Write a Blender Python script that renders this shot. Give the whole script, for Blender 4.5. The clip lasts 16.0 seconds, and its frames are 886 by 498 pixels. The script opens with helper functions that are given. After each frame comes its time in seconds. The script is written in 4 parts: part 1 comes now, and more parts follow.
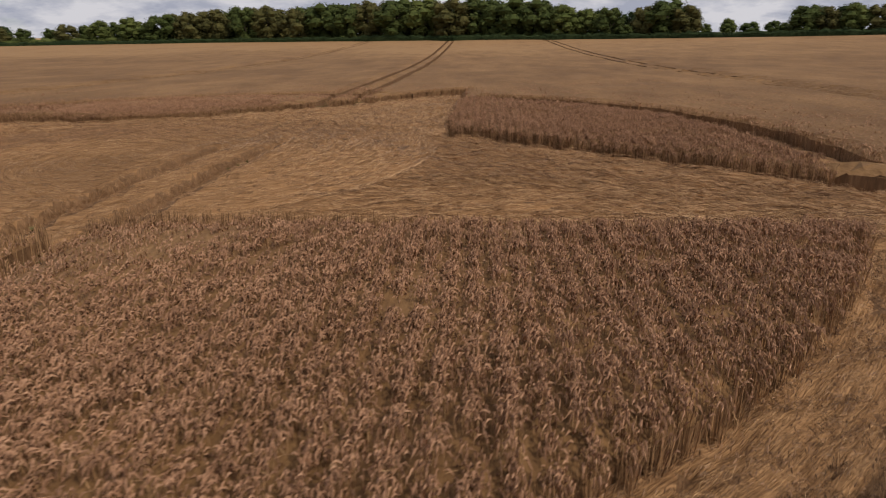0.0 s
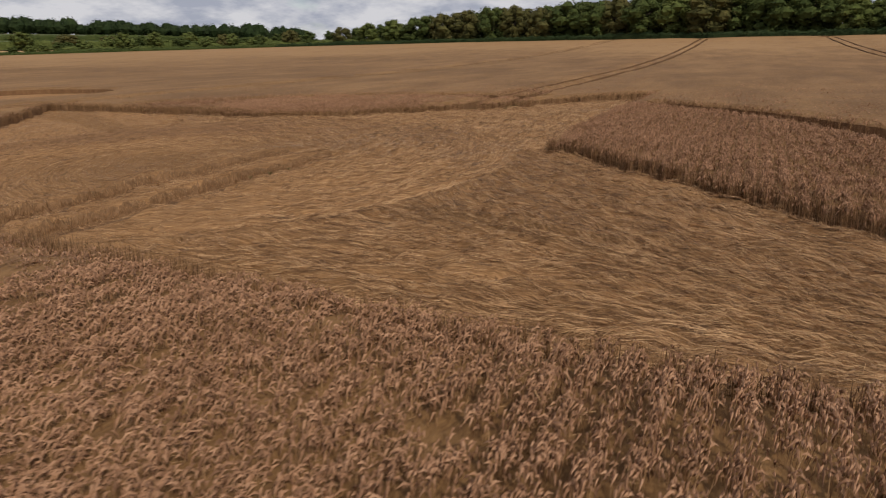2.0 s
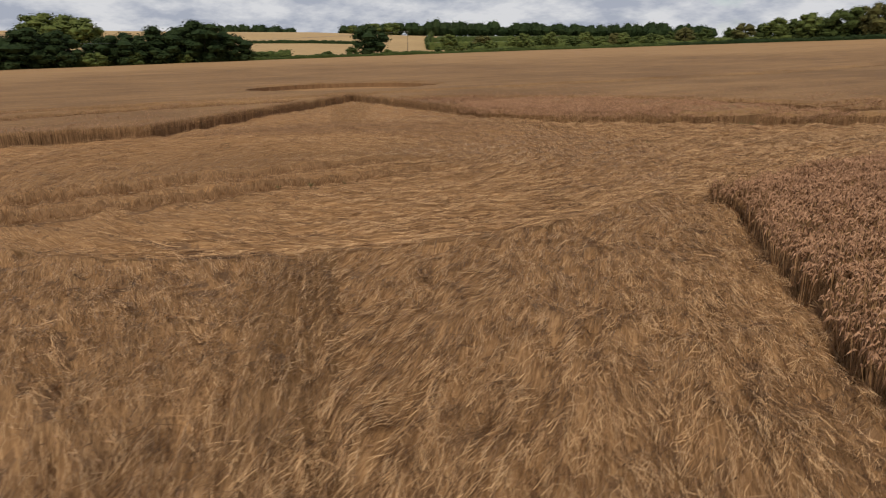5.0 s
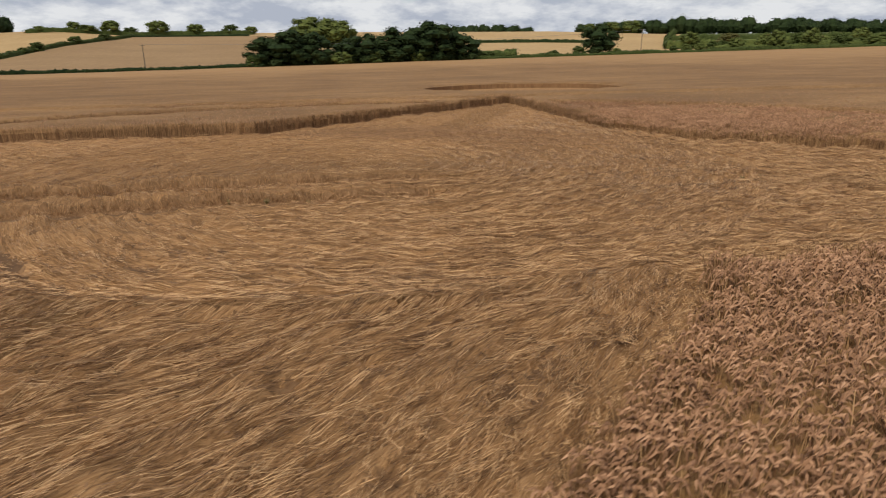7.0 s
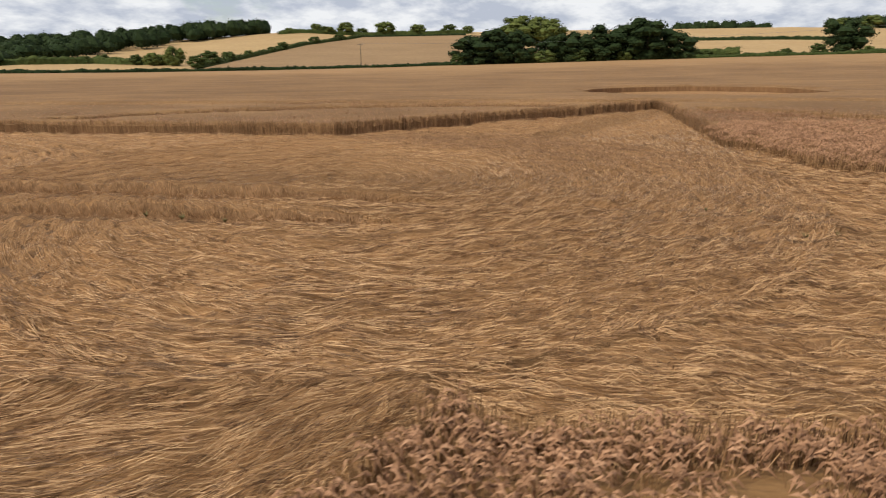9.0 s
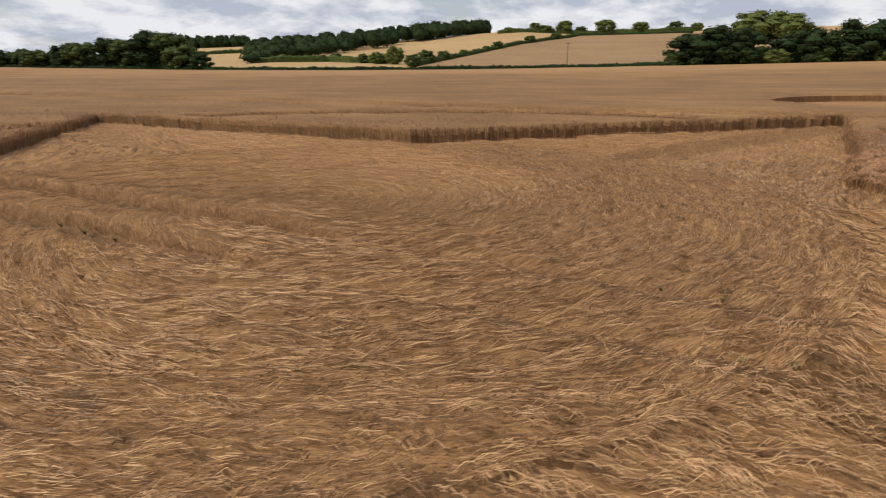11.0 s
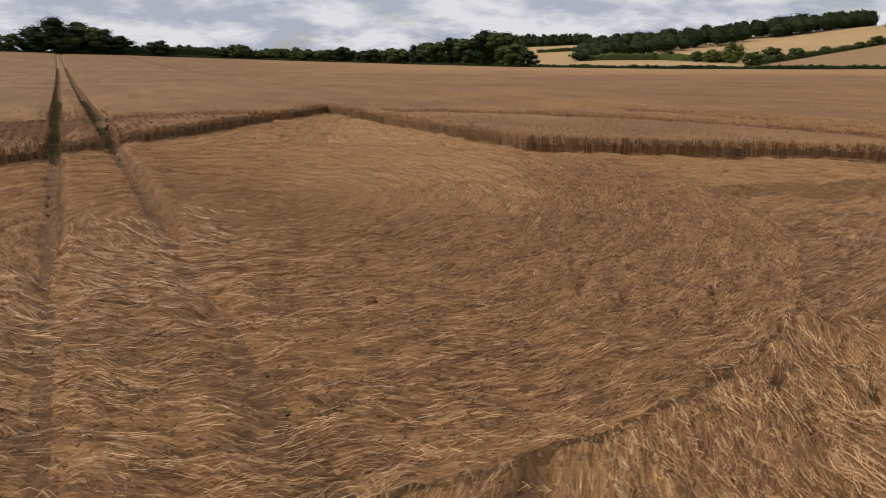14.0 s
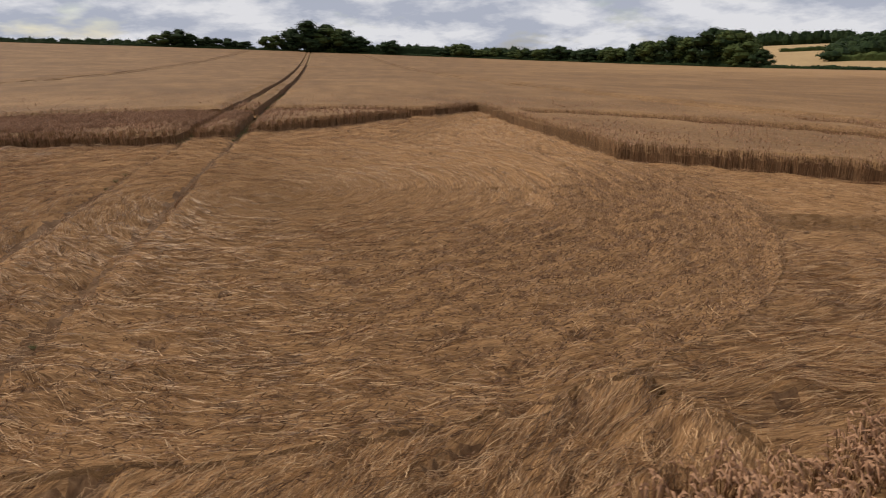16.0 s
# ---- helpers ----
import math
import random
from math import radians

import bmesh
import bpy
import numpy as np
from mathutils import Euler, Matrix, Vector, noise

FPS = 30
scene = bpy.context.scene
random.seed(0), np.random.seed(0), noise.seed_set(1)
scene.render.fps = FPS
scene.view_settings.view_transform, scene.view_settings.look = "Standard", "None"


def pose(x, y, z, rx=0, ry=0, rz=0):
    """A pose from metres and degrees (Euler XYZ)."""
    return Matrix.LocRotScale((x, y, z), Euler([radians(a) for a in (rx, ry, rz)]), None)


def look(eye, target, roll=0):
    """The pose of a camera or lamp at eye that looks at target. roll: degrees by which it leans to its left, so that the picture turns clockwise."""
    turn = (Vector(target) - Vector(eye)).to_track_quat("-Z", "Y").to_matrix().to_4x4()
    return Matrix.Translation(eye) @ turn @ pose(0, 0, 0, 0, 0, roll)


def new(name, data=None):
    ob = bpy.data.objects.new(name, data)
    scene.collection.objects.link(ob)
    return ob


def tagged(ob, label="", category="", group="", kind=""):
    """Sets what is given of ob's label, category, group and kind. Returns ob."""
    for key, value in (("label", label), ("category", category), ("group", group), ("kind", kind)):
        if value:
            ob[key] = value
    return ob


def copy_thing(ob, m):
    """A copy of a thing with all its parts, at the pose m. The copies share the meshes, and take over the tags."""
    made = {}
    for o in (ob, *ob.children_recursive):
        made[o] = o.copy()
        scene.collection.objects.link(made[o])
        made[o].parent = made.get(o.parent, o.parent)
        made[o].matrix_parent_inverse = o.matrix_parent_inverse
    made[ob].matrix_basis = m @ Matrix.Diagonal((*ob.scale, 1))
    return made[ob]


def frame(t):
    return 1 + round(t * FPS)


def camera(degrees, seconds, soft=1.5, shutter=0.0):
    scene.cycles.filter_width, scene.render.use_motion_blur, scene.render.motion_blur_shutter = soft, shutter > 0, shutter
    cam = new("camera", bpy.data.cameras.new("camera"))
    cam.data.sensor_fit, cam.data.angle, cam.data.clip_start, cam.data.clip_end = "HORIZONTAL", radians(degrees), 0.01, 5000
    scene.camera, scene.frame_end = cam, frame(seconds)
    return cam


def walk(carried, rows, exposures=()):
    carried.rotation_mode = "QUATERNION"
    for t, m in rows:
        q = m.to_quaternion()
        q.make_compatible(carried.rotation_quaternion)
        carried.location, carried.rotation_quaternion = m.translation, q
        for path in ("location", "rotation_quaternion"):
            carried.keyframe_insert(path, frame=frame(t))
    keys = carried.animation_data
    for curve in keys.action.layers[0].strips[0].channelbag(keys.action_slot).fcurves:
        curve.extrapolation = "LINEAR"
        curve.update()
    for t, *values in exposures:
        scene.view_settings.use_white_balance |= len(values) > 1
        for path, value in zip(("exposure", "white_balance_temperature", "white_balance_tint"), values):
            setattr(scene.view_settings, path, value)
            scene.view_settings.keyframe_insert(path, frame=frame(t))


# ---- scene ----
cam = camera(70.89, 16.0, soft=1.1, shutter=0.27)
PATH = [
    (0, (-0.461, 3.078, 3.595), (-1.062, 12.600, 0.601), 0.01),
    (0.5, (0.966, 4.273, 3.595), (-0.562, 13.690, 0.598), 0.01),
    (1, (2.247, 5.648, 3.589), (-0.201, 14.868, 0.589), 0.02),
    (1.5, (3.328, 7.096, 3.578), (0.002, 16.035, 0.574), -0.02),
    (2, (4.269, 8.607, 3.526), (0.075, 17.173, 0.522), -0.07),
    (2.5, (5.082, 10.167, 3.465), (0.042, 18.265, 0.462), -0.15),
    (3, (5.701, 11.736, 3.411), (-0.139, 19.278, 0.407), -0.16),
    (3.5, (6.130, 13.322, 3.369), (-0.463, 20.213, 0.363), -0.19),
    (4, (6.397, 14.925, 3.331), (-0.879, 21.092, 0.328), -0.14),
    (4.2, (6.459, 15.581, 3.318), (-1.060, 21.451, 0.315), -0.13),
    (4.7, (6.544, 17.245, 3.286), (-1.511, 22.352, 0.282), -0.08),
    (5.2, (6.518, 18.918, 3.260), (-1.983, 23.242, 0.256), -0.03),
    (5.7, (6.371, 20.581, 3.239), (-2.494, 24.104, 0.239), -0.00),
    (6.3, (6.001, 22.532, 3.229), (-3.194, 25.071, 0.227), 0.01),
    (6.5, (5.831, 23.164, 3.231), (-3.447, 25.368, 0.223), 0.00),
    (7, (5.307, 24.715, 3.250), (-4.129, 26.079, 0.235), -0.02),
    (7.5, (4.727, 26.115, 3.265), (-4.787, 26.685, 0.238), -0.11),
    (8, (3.995, 27.500, 3.264), (-5.532, 27.273, 0.234), -0.11),
    (8.5, (3.207, 28.843, 3.256), (-6.271, 27.840, 0.227), -0.07),
    (9, (2.328, 30.100, 3.253), (-7.031, 28.313, 0.219), -0.05),
    (9.2, (1.962, 30.580, 3.258), (-7.328, 28.466, 0.218), -0.05),
    (9.7, (0.961, 31.750, 3.293), (-8.110, 28.844, 0.249), -0.05),
    (10.2, (-0.129, 32.859, 3.343), (-8.923, 29.196, 0.299), -0.06),
    (10.7, (-1.278, 33.889, 3.392), (-9.734, 29.505, 0.347), -0.09),
    (11.3, (-2.695, 34.985, 3.425), (-10.670, 29.781, 0.373), -0.17),
    (11.5, (-3.164, 35.313, 3.425), (-10.960, 29.845, 0.370), -0.21),
    (12, (-4.368, 36.110, 3.409), (-11.683, 30.014, 0.354), -0.22),
    (12.5, (-5.578, 36.907, 3.392), (-12.357, 30.223, 0.333), -0.23),
    (13, (-6.814, 37.627, 3.374), (-12.985, 30.376, 0.318), -0.25),
    (13.5, (-8.072, 38.245, 3.354), (-13.555, 30.458, 0.303), -0.35),
    (14, (-9.317, 38.757, 3.344), (-14.053, 30.496, 0.290), -0.40),
    (14.5, (-10.545, 39.182, 3.324), (-14.498, 30.520, 0.265), -0.40),
    (15, (-11.713, 39.481, 3.320), (-14.916, 30.512, 0.271), -0.41),
    (15.5, (-12.854, 39.707, 3.311), (-15.309, 30.505, 0.264), -0.39),
    (16, (-13.897, 39.861, 3.292), (-15.579, 30.486, 0.247), -0.42),
]
walk(cam, [(t, look(eye, target, roll)) for t, eye, target, roll in PATH], [(0.0, -0.35, 6500, 13), (2.0, -0.34, 6500, 11), (3.5, -0.3, 6500, 10), (7.0, -0.06, 6500, 7), (9.0, 0.15, 6500, 7), (11.3, 0.02, 6500, 9), (12.5, -0.12, 6500, 10), (14.5, -0.14, 6500, 10), (16.0, -0.14, 6500, 10)])

# ---- sky and sun: broken summer cloud, soft light ----
SUN_BEARING, SUN_HEIGHT = 232.0, 44.0
world = bpy.data.worlds.new("sky")
world.use_nodes = True
scene.world = world


def build_sky():
    nt = world.node_tree
    nt.nodes.clear()
    N, L = nt.nodes.new, nt.links.new
    out, bg = N("ShaderNodeOutputWorld"), N("ShaderNodeBackground")
    sky = N("ShaderNodeTexSky")
    sky.sky_type, sky.sun_disc = "NISHITA", False
    sky.sun_elevation, sky.sun_rotation = radians(SUN_HEIGHT), radians(-SUN_BEARING)
    co = N("ShaderNodeTexCoord")
    # heaps of cloud: noise over a level sheet, drawn together towards the horizon
    apart, rise, sheet = N("ShaderNodeSeparateXYZ"), N("ShaderNodeMath"), N("ShaderNodeCombineXYZ")
    L(co.outputs["Generated"], apart.inputs[0])
    rise.operation, rise.inputs[1].default_value = "ADD", 0.30
    L(apart.outputs[2], rise.inputs[0])
    for k in (0, 1):
        over = N("ShaderNodeMath")
        over.operation = "DIVIDE"
        L(apart.outputs[k], over.inputs[0]), L(rise.outputs[0], over.inputs[1]), L(over.outputs[0], sheet.inputs[k])
    big, fine = N("ShaderNodeTexNoise"), N("ShaderNodeTexNoise")
    for n, scale, detail in ((big, 1.3, 5.0), (fine, 2.7, 10.0)):
        n.inputs["Scale"].default_value, n.inputs["Detail"].default_value, n.inputs["Roughness"].default_value = scale, detail, 0.6
        L(sheet.outputs[0], n.inputs["Vector"])
    cover, shade = N("ShaderNodeValToRGB"), N("ShaderNodeValToRGB")
    cover.color_ramp.elements[0].position, cover.color_ramp.elements[1].position = 0.30, 0.44
    e = shade.color_ramp.elements
    e[0].position, e[0].color = 0.42, (4.3, 4.6, 5.5, 1)
    e[1].position, e[1].color = 0.58, (7.6, 7.6, 7.9, 1)
    L(big.outputs["Fac"], cover.inputs[0]), L(fine.outputs["Fac"], shade.inputs[0])
    mix = N("ShaderNodeMix")
    mix.data_type = "RGBA"
    L(cover.outputs[0], mix.inputs[0]), L(sky.outputs[0], mix.inputs[6]), L(shade.outputs[0], mix.inputs[7])
    L(mix.outputs[2], bg.inputs[0])
    bg.inputs[1].default_value = 0.105
    L(bg.outputs[0], out.inputs[0])


build_sky()
sun = new("sun", bpy.data.lights.new("sun", "SUN"))
sun.data.energy, sun.data.angle, sun.data.color = 3.2, radians(6), (1.0, 0.90, 0.76)
_b, _e = radians(SUN_BEARING), radians(SUN_HEIGHT)
sun.matrix_world = look((-300 * math.sin(_b) * math.cos(_e), 300 * math.cos(_b) * math.cos(_e), 300 * math.sin(_e)), (0, 0, 0))


# ---- materials ----
def material(name, colours, scale=3.0, rough=0.85, fine=40.0, bump=0.3, island=0.0, stretch=(1, 1, 1), coords="Object", spec=0.25, patch=0.0, span=0.4, tuft=0.0):
    """Noise at two scales between the colours, per-piece variation, fine relief."""
    m = bpy.data.materials.new(name)
    m.use_nodes = True
    nt = m.node_tree
    N, L = nt.nodes.new, nt.links.new
    b = nt.nodes["Principled BSDF"]
    b.inputs["Roughness"].default_value, b.inputs["Specular IOR Level"].default_value = rough, spec
    co, mp = N("ShaderNodeTexCoord"), N("ShaderNodeMapping")
    mp.inputs["Scale"].default_value = stretch
    L(co.outputs[coords], mp.inputs[0])
    n1, n2 = N("ShaderNodeTexNoise"), N("ShaderNodeTexNoise")
    for n, s in ((n1, scale), (n2, fine)):
        n.inputs["Scale"].default_value, n.inputs["Detail"].default_value, n.inputs["Roughness"].default_value = s, 5.0, 0.6
        L(mp.outputs[0], n.inputs["Vector"])
    add = N("ShaderNodeMath")
    add.operation, add.inputs[1].default_value = "MULTIPLY_ADD", 0.55
    half = N("ShaderNodeMath")
    half.operation, half.inputs[1].default_value = "MULTIPLY", 0.45
    L(n1.outputs["Fac"], half.inputs[0]), L(n2.outputs["Fac"], add.inputs[0]), L(half.outputs[0], add.inputs[2])
    last = add
    if island:
        geo, mul = N("ShaderNodeNewGeometry"), N("ShaderNodeMath")
        mul.operation, mul.inputs[1].default_value = "MULTIPLY_ADD", island
        off = N("ShaderNodeMath")
        off.operation, off.inputs[1].default_value = "SUBTRACT", island / 2
        L(geo.outputs["Random Per Island"], mul.inputs[0]), L(add.outputs[0], off.inputs[0]), L(off.outputs[0], mul.inputs[2])
        last = mul
    if patch:
        wide, pm = N("ShaderNodeTexNoise"), N("ShaderNodeMath")
        wide.inputs["Scale"].default_value, wide.inputs["Detail"].default_value = 0.06, 3.0
        L(co.outputs["Object"], wide.inputs["Vector"])
        pm.operation, pm.inputs[1].default_value = "MULTIPLY_ADD", patch
        po = N("ShaderNodeMath")
        po.operation, po.inputs[1].default_value = "SUBTRACT", patch / 2
        L(wide.outputs["Fac"], pm.inputs[0]), L(last.outputs[0], po.inputs[0]), L(po.outputs[0], pm.inputs[2])
        last = pm
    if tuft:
        # first map coordinate holds the straw's tuft tone, and the crop's sunlit far band
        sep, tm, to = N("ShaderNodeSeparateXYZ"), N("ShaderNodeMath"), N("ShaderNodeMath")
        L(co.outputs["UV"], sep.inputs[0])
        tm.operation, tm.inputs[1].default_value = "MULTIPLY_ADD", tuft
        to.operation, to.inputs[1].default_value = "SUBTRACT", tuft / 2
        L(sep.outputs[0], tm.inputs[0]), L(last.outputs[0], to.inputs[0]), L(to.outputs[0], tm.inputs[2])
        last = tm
    ramp = N("ShaderNodeValToRGB")
    el = ramp.color_ramp.elements
    while len(el) < len(colours):
        el.new(0.5)
    for k, c in enumerate(colours):
        el[k].position, el[k].color = 0.5 - span / 2 + span * k / (len(colours) - 1), (*c, 1)
    L(last.outputs[0], ramp.inputs[0]), L(ramp.outputs[0], b.inputs["Base Color"])
    if bump:
        bp = N("ShaderNodeBump")
        bp.inputs["Strength"].default_value, bp.inputs["Distance"].default_value = bump, 0.05
        L(n2.outputs["Fac"], bp.inputs["Height"]), L(bp.outputs[0], b.inputs["Normal"])
    return m


M_SOIL = material("soil", [(0.085, 0.044, 0.020), (0.135, 0.073, 0.034), (0.195, 0.110, 0.054)], 0.8, 0.95, 14)
# tuft here mixes the far sunlit band into the crop colour
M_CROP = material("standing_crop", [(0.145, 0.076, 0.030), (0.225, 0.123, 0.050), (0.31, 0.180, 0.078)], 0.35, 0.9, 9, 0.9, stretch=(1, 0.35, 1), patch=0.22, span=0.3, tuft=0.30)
# brown stems, with the shade inside the stand put into the colour
M_SHADED_STEM = material("shaded_stem", [(0.09, 0.048, 0.022), (0.18, 0.098, 0.046), (0.28, 0.16, 0.08)], 2.5, 0.95, 12, 0.8, stretch=(1, 1, 0.15))
M_EAR = material("wheat_ear", [(0.185, 0.097, 0.053), (0.31, 0.168, 0.094), (0.45, 0.260, 0.153)], 1.1, 0.8, 6, 0, island=0.38)
M_EAR_LAID = material("laid_wheat_ear", [(0.10, 0.055, 0.029), (0.20, 0.112, 0.060), (0.33, 0.198, 0.115)], 1.1, 0.85, 6, 0, island=0.5, spec=0.1)
M_STEM = material("wheat_stem", [(0.15, 0.078, 0.034), (0.28, 0.155, 0.073), (0.44, 0.27, 0.135)], 0.5, 0.7, 8, 0, island=0.45)
# darker than wheat_stem: dead leaf, and shade low in the crop painted in
M_EDGE = material("edge_stem", [(0.10, 0.054, 0.025), (0.24, 0.134, 0.063), (0.40, 0.24, 0.12)], 0.8, 0.8, 8, 0, island=0.5)
M_MAT = material("flattened_straw", [(0.19, 0.101, 0.047), (0.315, 0.175, 0.081), (0.455, 0.265, 0.128)], 0.8, 0.85, 3.4, 1.0, coords="UV", stretch=(1.3, 13.0, 1), patch=0.04, span=0.2, spec=0.05)
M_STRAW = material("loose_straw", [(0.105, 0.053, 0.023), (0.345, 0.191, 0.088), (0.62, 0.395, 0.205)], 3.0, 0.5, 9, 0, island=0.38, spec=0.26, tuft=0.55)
M_STUBBLE = material("stubble", [(0.30, 0.192, 0.088), (0.38, 0.254, 0.118), (0.46, 0.32, 0.155)], 0.02, 0.95, 0.4, 0.2)
M_MEADOW = material("meadow", [(0.05, 0.066, 0.022), (0.075, 0.092, 0.030), (0.10, 0.115, 0.040)], 0.03, 0.95, 0.5, 0.2)
M_TILLED = material("tilled_field", [(0.20, 0.122, 0.058), (0.255, 0.158, 0.075), (0.31, 0.20, 0.1)], 0.03, 0.95, 0.5, 0.3)
M_LEAF = [
    material("leaves_oak", [(0.025, 0.038, 0.011), (0.052, 0.070, 0.020), (0.092, 0.108, 0.033)], 0.25, 0.8, 2.0, 0, island=0.12, spec=0.08),
    material("leaves_ash", [(0.042, 0.060, 0.016), (0.085, 0.105, 0.029), (0.135, 0.148, 0.045)], 0.25, 0.8, 2.0, 0, island=0.12, spec=0.08),
    material("leaves_bronze", [(0.040, 0.043, 0.015), (0.078, 0.075, 0.025), (0.122, 0.105, 0.037)], 0.25, 0.8, 2.0, 0, island=0.12, spec=0.08),
    material("leaves_dark", [(0.010, 0.020, 0.008), (0.022, 0.036, 0.013), (0.042, 0.058, 0.022)], 0.25, 0.85, 2.0, 0, island=0.12, spec=0.08),
]
M_BARK = material("bark", [(0.05, 0.04, 0.03), (0.10, 0.08, 0.06)], 1.0, 0.95, 8)
M_POLE = material("weathered_pole", [(0.09, 0.07, 0.055), (0.17, 0.14, 0.11)], 2.0, 0.9, 20)
M_GREEN = material("weeds", [(0.07, 0.078, 0.024), (0.13, 0.118, 0.045), (0.20, 0.155, 0.07)], 1.0, 0.8, 6, 0, island=0.4)
M_METAL = material("galvanised_wire", [(0.16, 0.16, 0.17), (0.24, 0.24, 0.25)], 2.0, 0.5, 20, 0)


# ---- number helpers ----
def hashed(i, j, seed):
    h = (i.astype(np.int64) * 374761393 + j.astype(np.int64) * 668265263 + seed * 974634521) & 0x7FFFFFFF
    h = ((h ^ (h >> 13)) * 1274126177) & 0x7FFFFFFF
    return ((h ^ (h >> 16)) & 0xFFFF) / 65535.0


def vnoise(x, y, seed=0):
    """Smooth value noise, 0 to 1."""
    i, j = np.floor(x), np.floor(y)
    u, v = x - i, y - j
    u, v = u * u * (3 - 2 * u), v * v * (3 - 2 * v)
    a, b = hashed(i, j, seed), hashed(i + 1, j, seed)
    c, d = hashed(i, j + 1, seed), hashed(i + 1, j + 1, seed)
    return (a * (1 - u) + b * u) * (1 - v) + (c * (1 - u) + d * u) * v


rng = np.random.default_rng(7)

# ---- plan of the field and the formation (metres) ----
OX, OY = -12.7, 24.9                # middle of the star
TIP, KINK, TURN = 28.4, 11.45, 22.4  # tip radius, inner corner radius, turn of the first inner corner
RING_IN, RING_OUT = 21.95, 23.4
SAT = (-55.5, 41.3, 9.6)            # flattened disc beyond one tip
TROD = ((-16.9, 35.4, 1.3), (-18.7, 34.7, 1.7))   # corner where the crop is trodden down
DISC = 10.6                          # swirled middle
SLOPE = (0.0167, 0.0165)
LEAN = math.tan(radians(0.62))       # tramlines and drill rows lean this much off the y axis
RUTS = [-10.36, -8.49, 20.7, 22.6, -39.4, -37.5]
RUT_HALF = [0.32, 0.32, 0.22, 0.22, 0.2, 0.2]
CROP = 0.70
ROW = 0.34                           # drill rows


def rut_x(x0, y):
    return x0 - LEAN * (y - 24.64)


def bearing(x, y):
    return np.arctan2(-(x - OX), y - OY)


def edge_distance(b):
    deg = np.degrees(b) % 360
    return np.interp(deg, [0, 20, 40, 60, 80, 100, 135, 150, 165, 180, 210, 260, 330, 360], [195, 228, 262, 250, 222, 203, 203, 262, 330, 352, 345, 220, 185, 195])


EDGE_WAVE = (0.473, 0.784, -1.489, 0.086, 0.477, -0.049, 0.006, 0.056, 0.017)


def edge_rise(b):
    out = np.full_like(b, EDGE_WAVE[0])
    for k in range(1, 5):
        out = out + EDGE_WAVE[2 * k - 1] * np.cos(k * b) + EDGE_WAVE[2 * k] * np.sin(k * b)
    return out


def crest_rise(b):
    deg = np.degrees(b) % 360
    return np.interp(deg, [0, 30, 40, 50, 62, 72, 90, 100, 108, 113, 122, 128, 136, 143, 150, 168, 180, 200, 330, 360],
                     [1.6, 1.4, 1.0, 1.45, 1.45, 1.75, 1.7, 1.55, 1.4, 1.65, 0.95, 0.5, 0.35, 0.1, -0.35, -0.3, 0.0, 0.7, 1.8, 1.6])


def ground_z(x, y):
    x, y = np.asarray(x, float), np.asarray(y, float)
    b, r = bearing(x, y), np.hypot(x - OX, y - OY)
    d = edge_distance(b)
    near = SLOPE[0] * (x + 8.96) + SLOPE[1] * (y - 24.64)
    bx, by = OX - np.sin(b) * d, OY + np.cos(b) * d
    flat = SLOPE[0] * (bx + 8.96) + SLOPE[1] * (by - 24.64)
    rim = 3.36 - CROP + d * np.tan(np.radians(edge_rise(b)))
    s = np.clip((r - 55) / (d - 55), 0, 1)
    inside = near + (rim - flat) * s * s * (1.4 - 0.4 * s)
    top = 3.36 + 520 * np.tan(np.radians(crest_rise(b)))
    u = np.clip((r - d) / (520 - d), 0, 1)
    beyond = rim + (top - rim) * u * (0.55 + 0.45 * u) - 1.2 * np.sin(np.pi * u) * (1 - u)
    far = top - (r - 520) * 0.012
    return np.where(r < d, inside, np.where(r < 520, beyond, far))


def star_points(grow=0.0):
    pts = []
    for k in range(8):
        a = radians(TURN + 45 * k)
        rad = (KINK + 1.1 * grow if k % 2 == 0 else TIP + 3.0 * grow)
        pts.append((OX + rad * math.cos(a), OY + rad * math.sin(a)))
    return pts


def star_depth(x, y):
    """How far inside the star's edge (metres; below zero outside)."""
    a = np.arctan2(y - OY, x - OX) - radians(TURN)
    a = np.abs((a + np.pi / 4) % (np.pi / 2) - np.pi / 4)      # 0 at an inner corner, 45 degrees at a tip
    r = np.hypot(x - OX, y - OY)
    px, py = r * np.cos(a), r * np.sin(a)
    tx, ty = TIP * math.cos(math.pi / 4), TIP * math.sin(math.pi / 4)
    ex, ey = tx - KINK, ty
    n = math.hypot(ex, ey)
    return (ex * py - ey * (px - KINK)) / n


def spread_out(x, y):
    """How much wider than the plain star the crop lies flat beside one arm and its corner; below zero where it is narrower (metres)."""
    ang = np.degrees(np.arctan2(y - OY, x - OX))
    kx, ky = OX + KINK * math.cos(radians(TURN)), OY + KINK * math.sin(radians(TURN))
    along = np.hypot(x - kx, y - ky)
    east = 0.62 * np.clip((along + 0.2) / 1.5, 0.4, 1) * np.clip((20.5 - along) / 1.5, 0, 1)
    north = 0.5 * np.clip(1.2 - along / 3, 0, 1) * np.clip(along / 0.6, 0.4, 1)
    sx, sy = OX + KINK * math.cos(radians(TURN - 90)), OY + KINK * math.sin(radians(TURN - 90))
    down = np.hypot(x - sx, y - sy)
    south = -0.7 * np.clip(down / 1.5, 0, 1) * np.clip((20.5 - down) / 2, 0, 1)
    east = np.where((ang > TURN - 90) & (ang <= TURN - 45), south, east)
    return np.where((ang > TURN - 90) & (ang <= TURN), east, np.where((ang > TURN) & (ang < TURN + 45), north, 0.0))


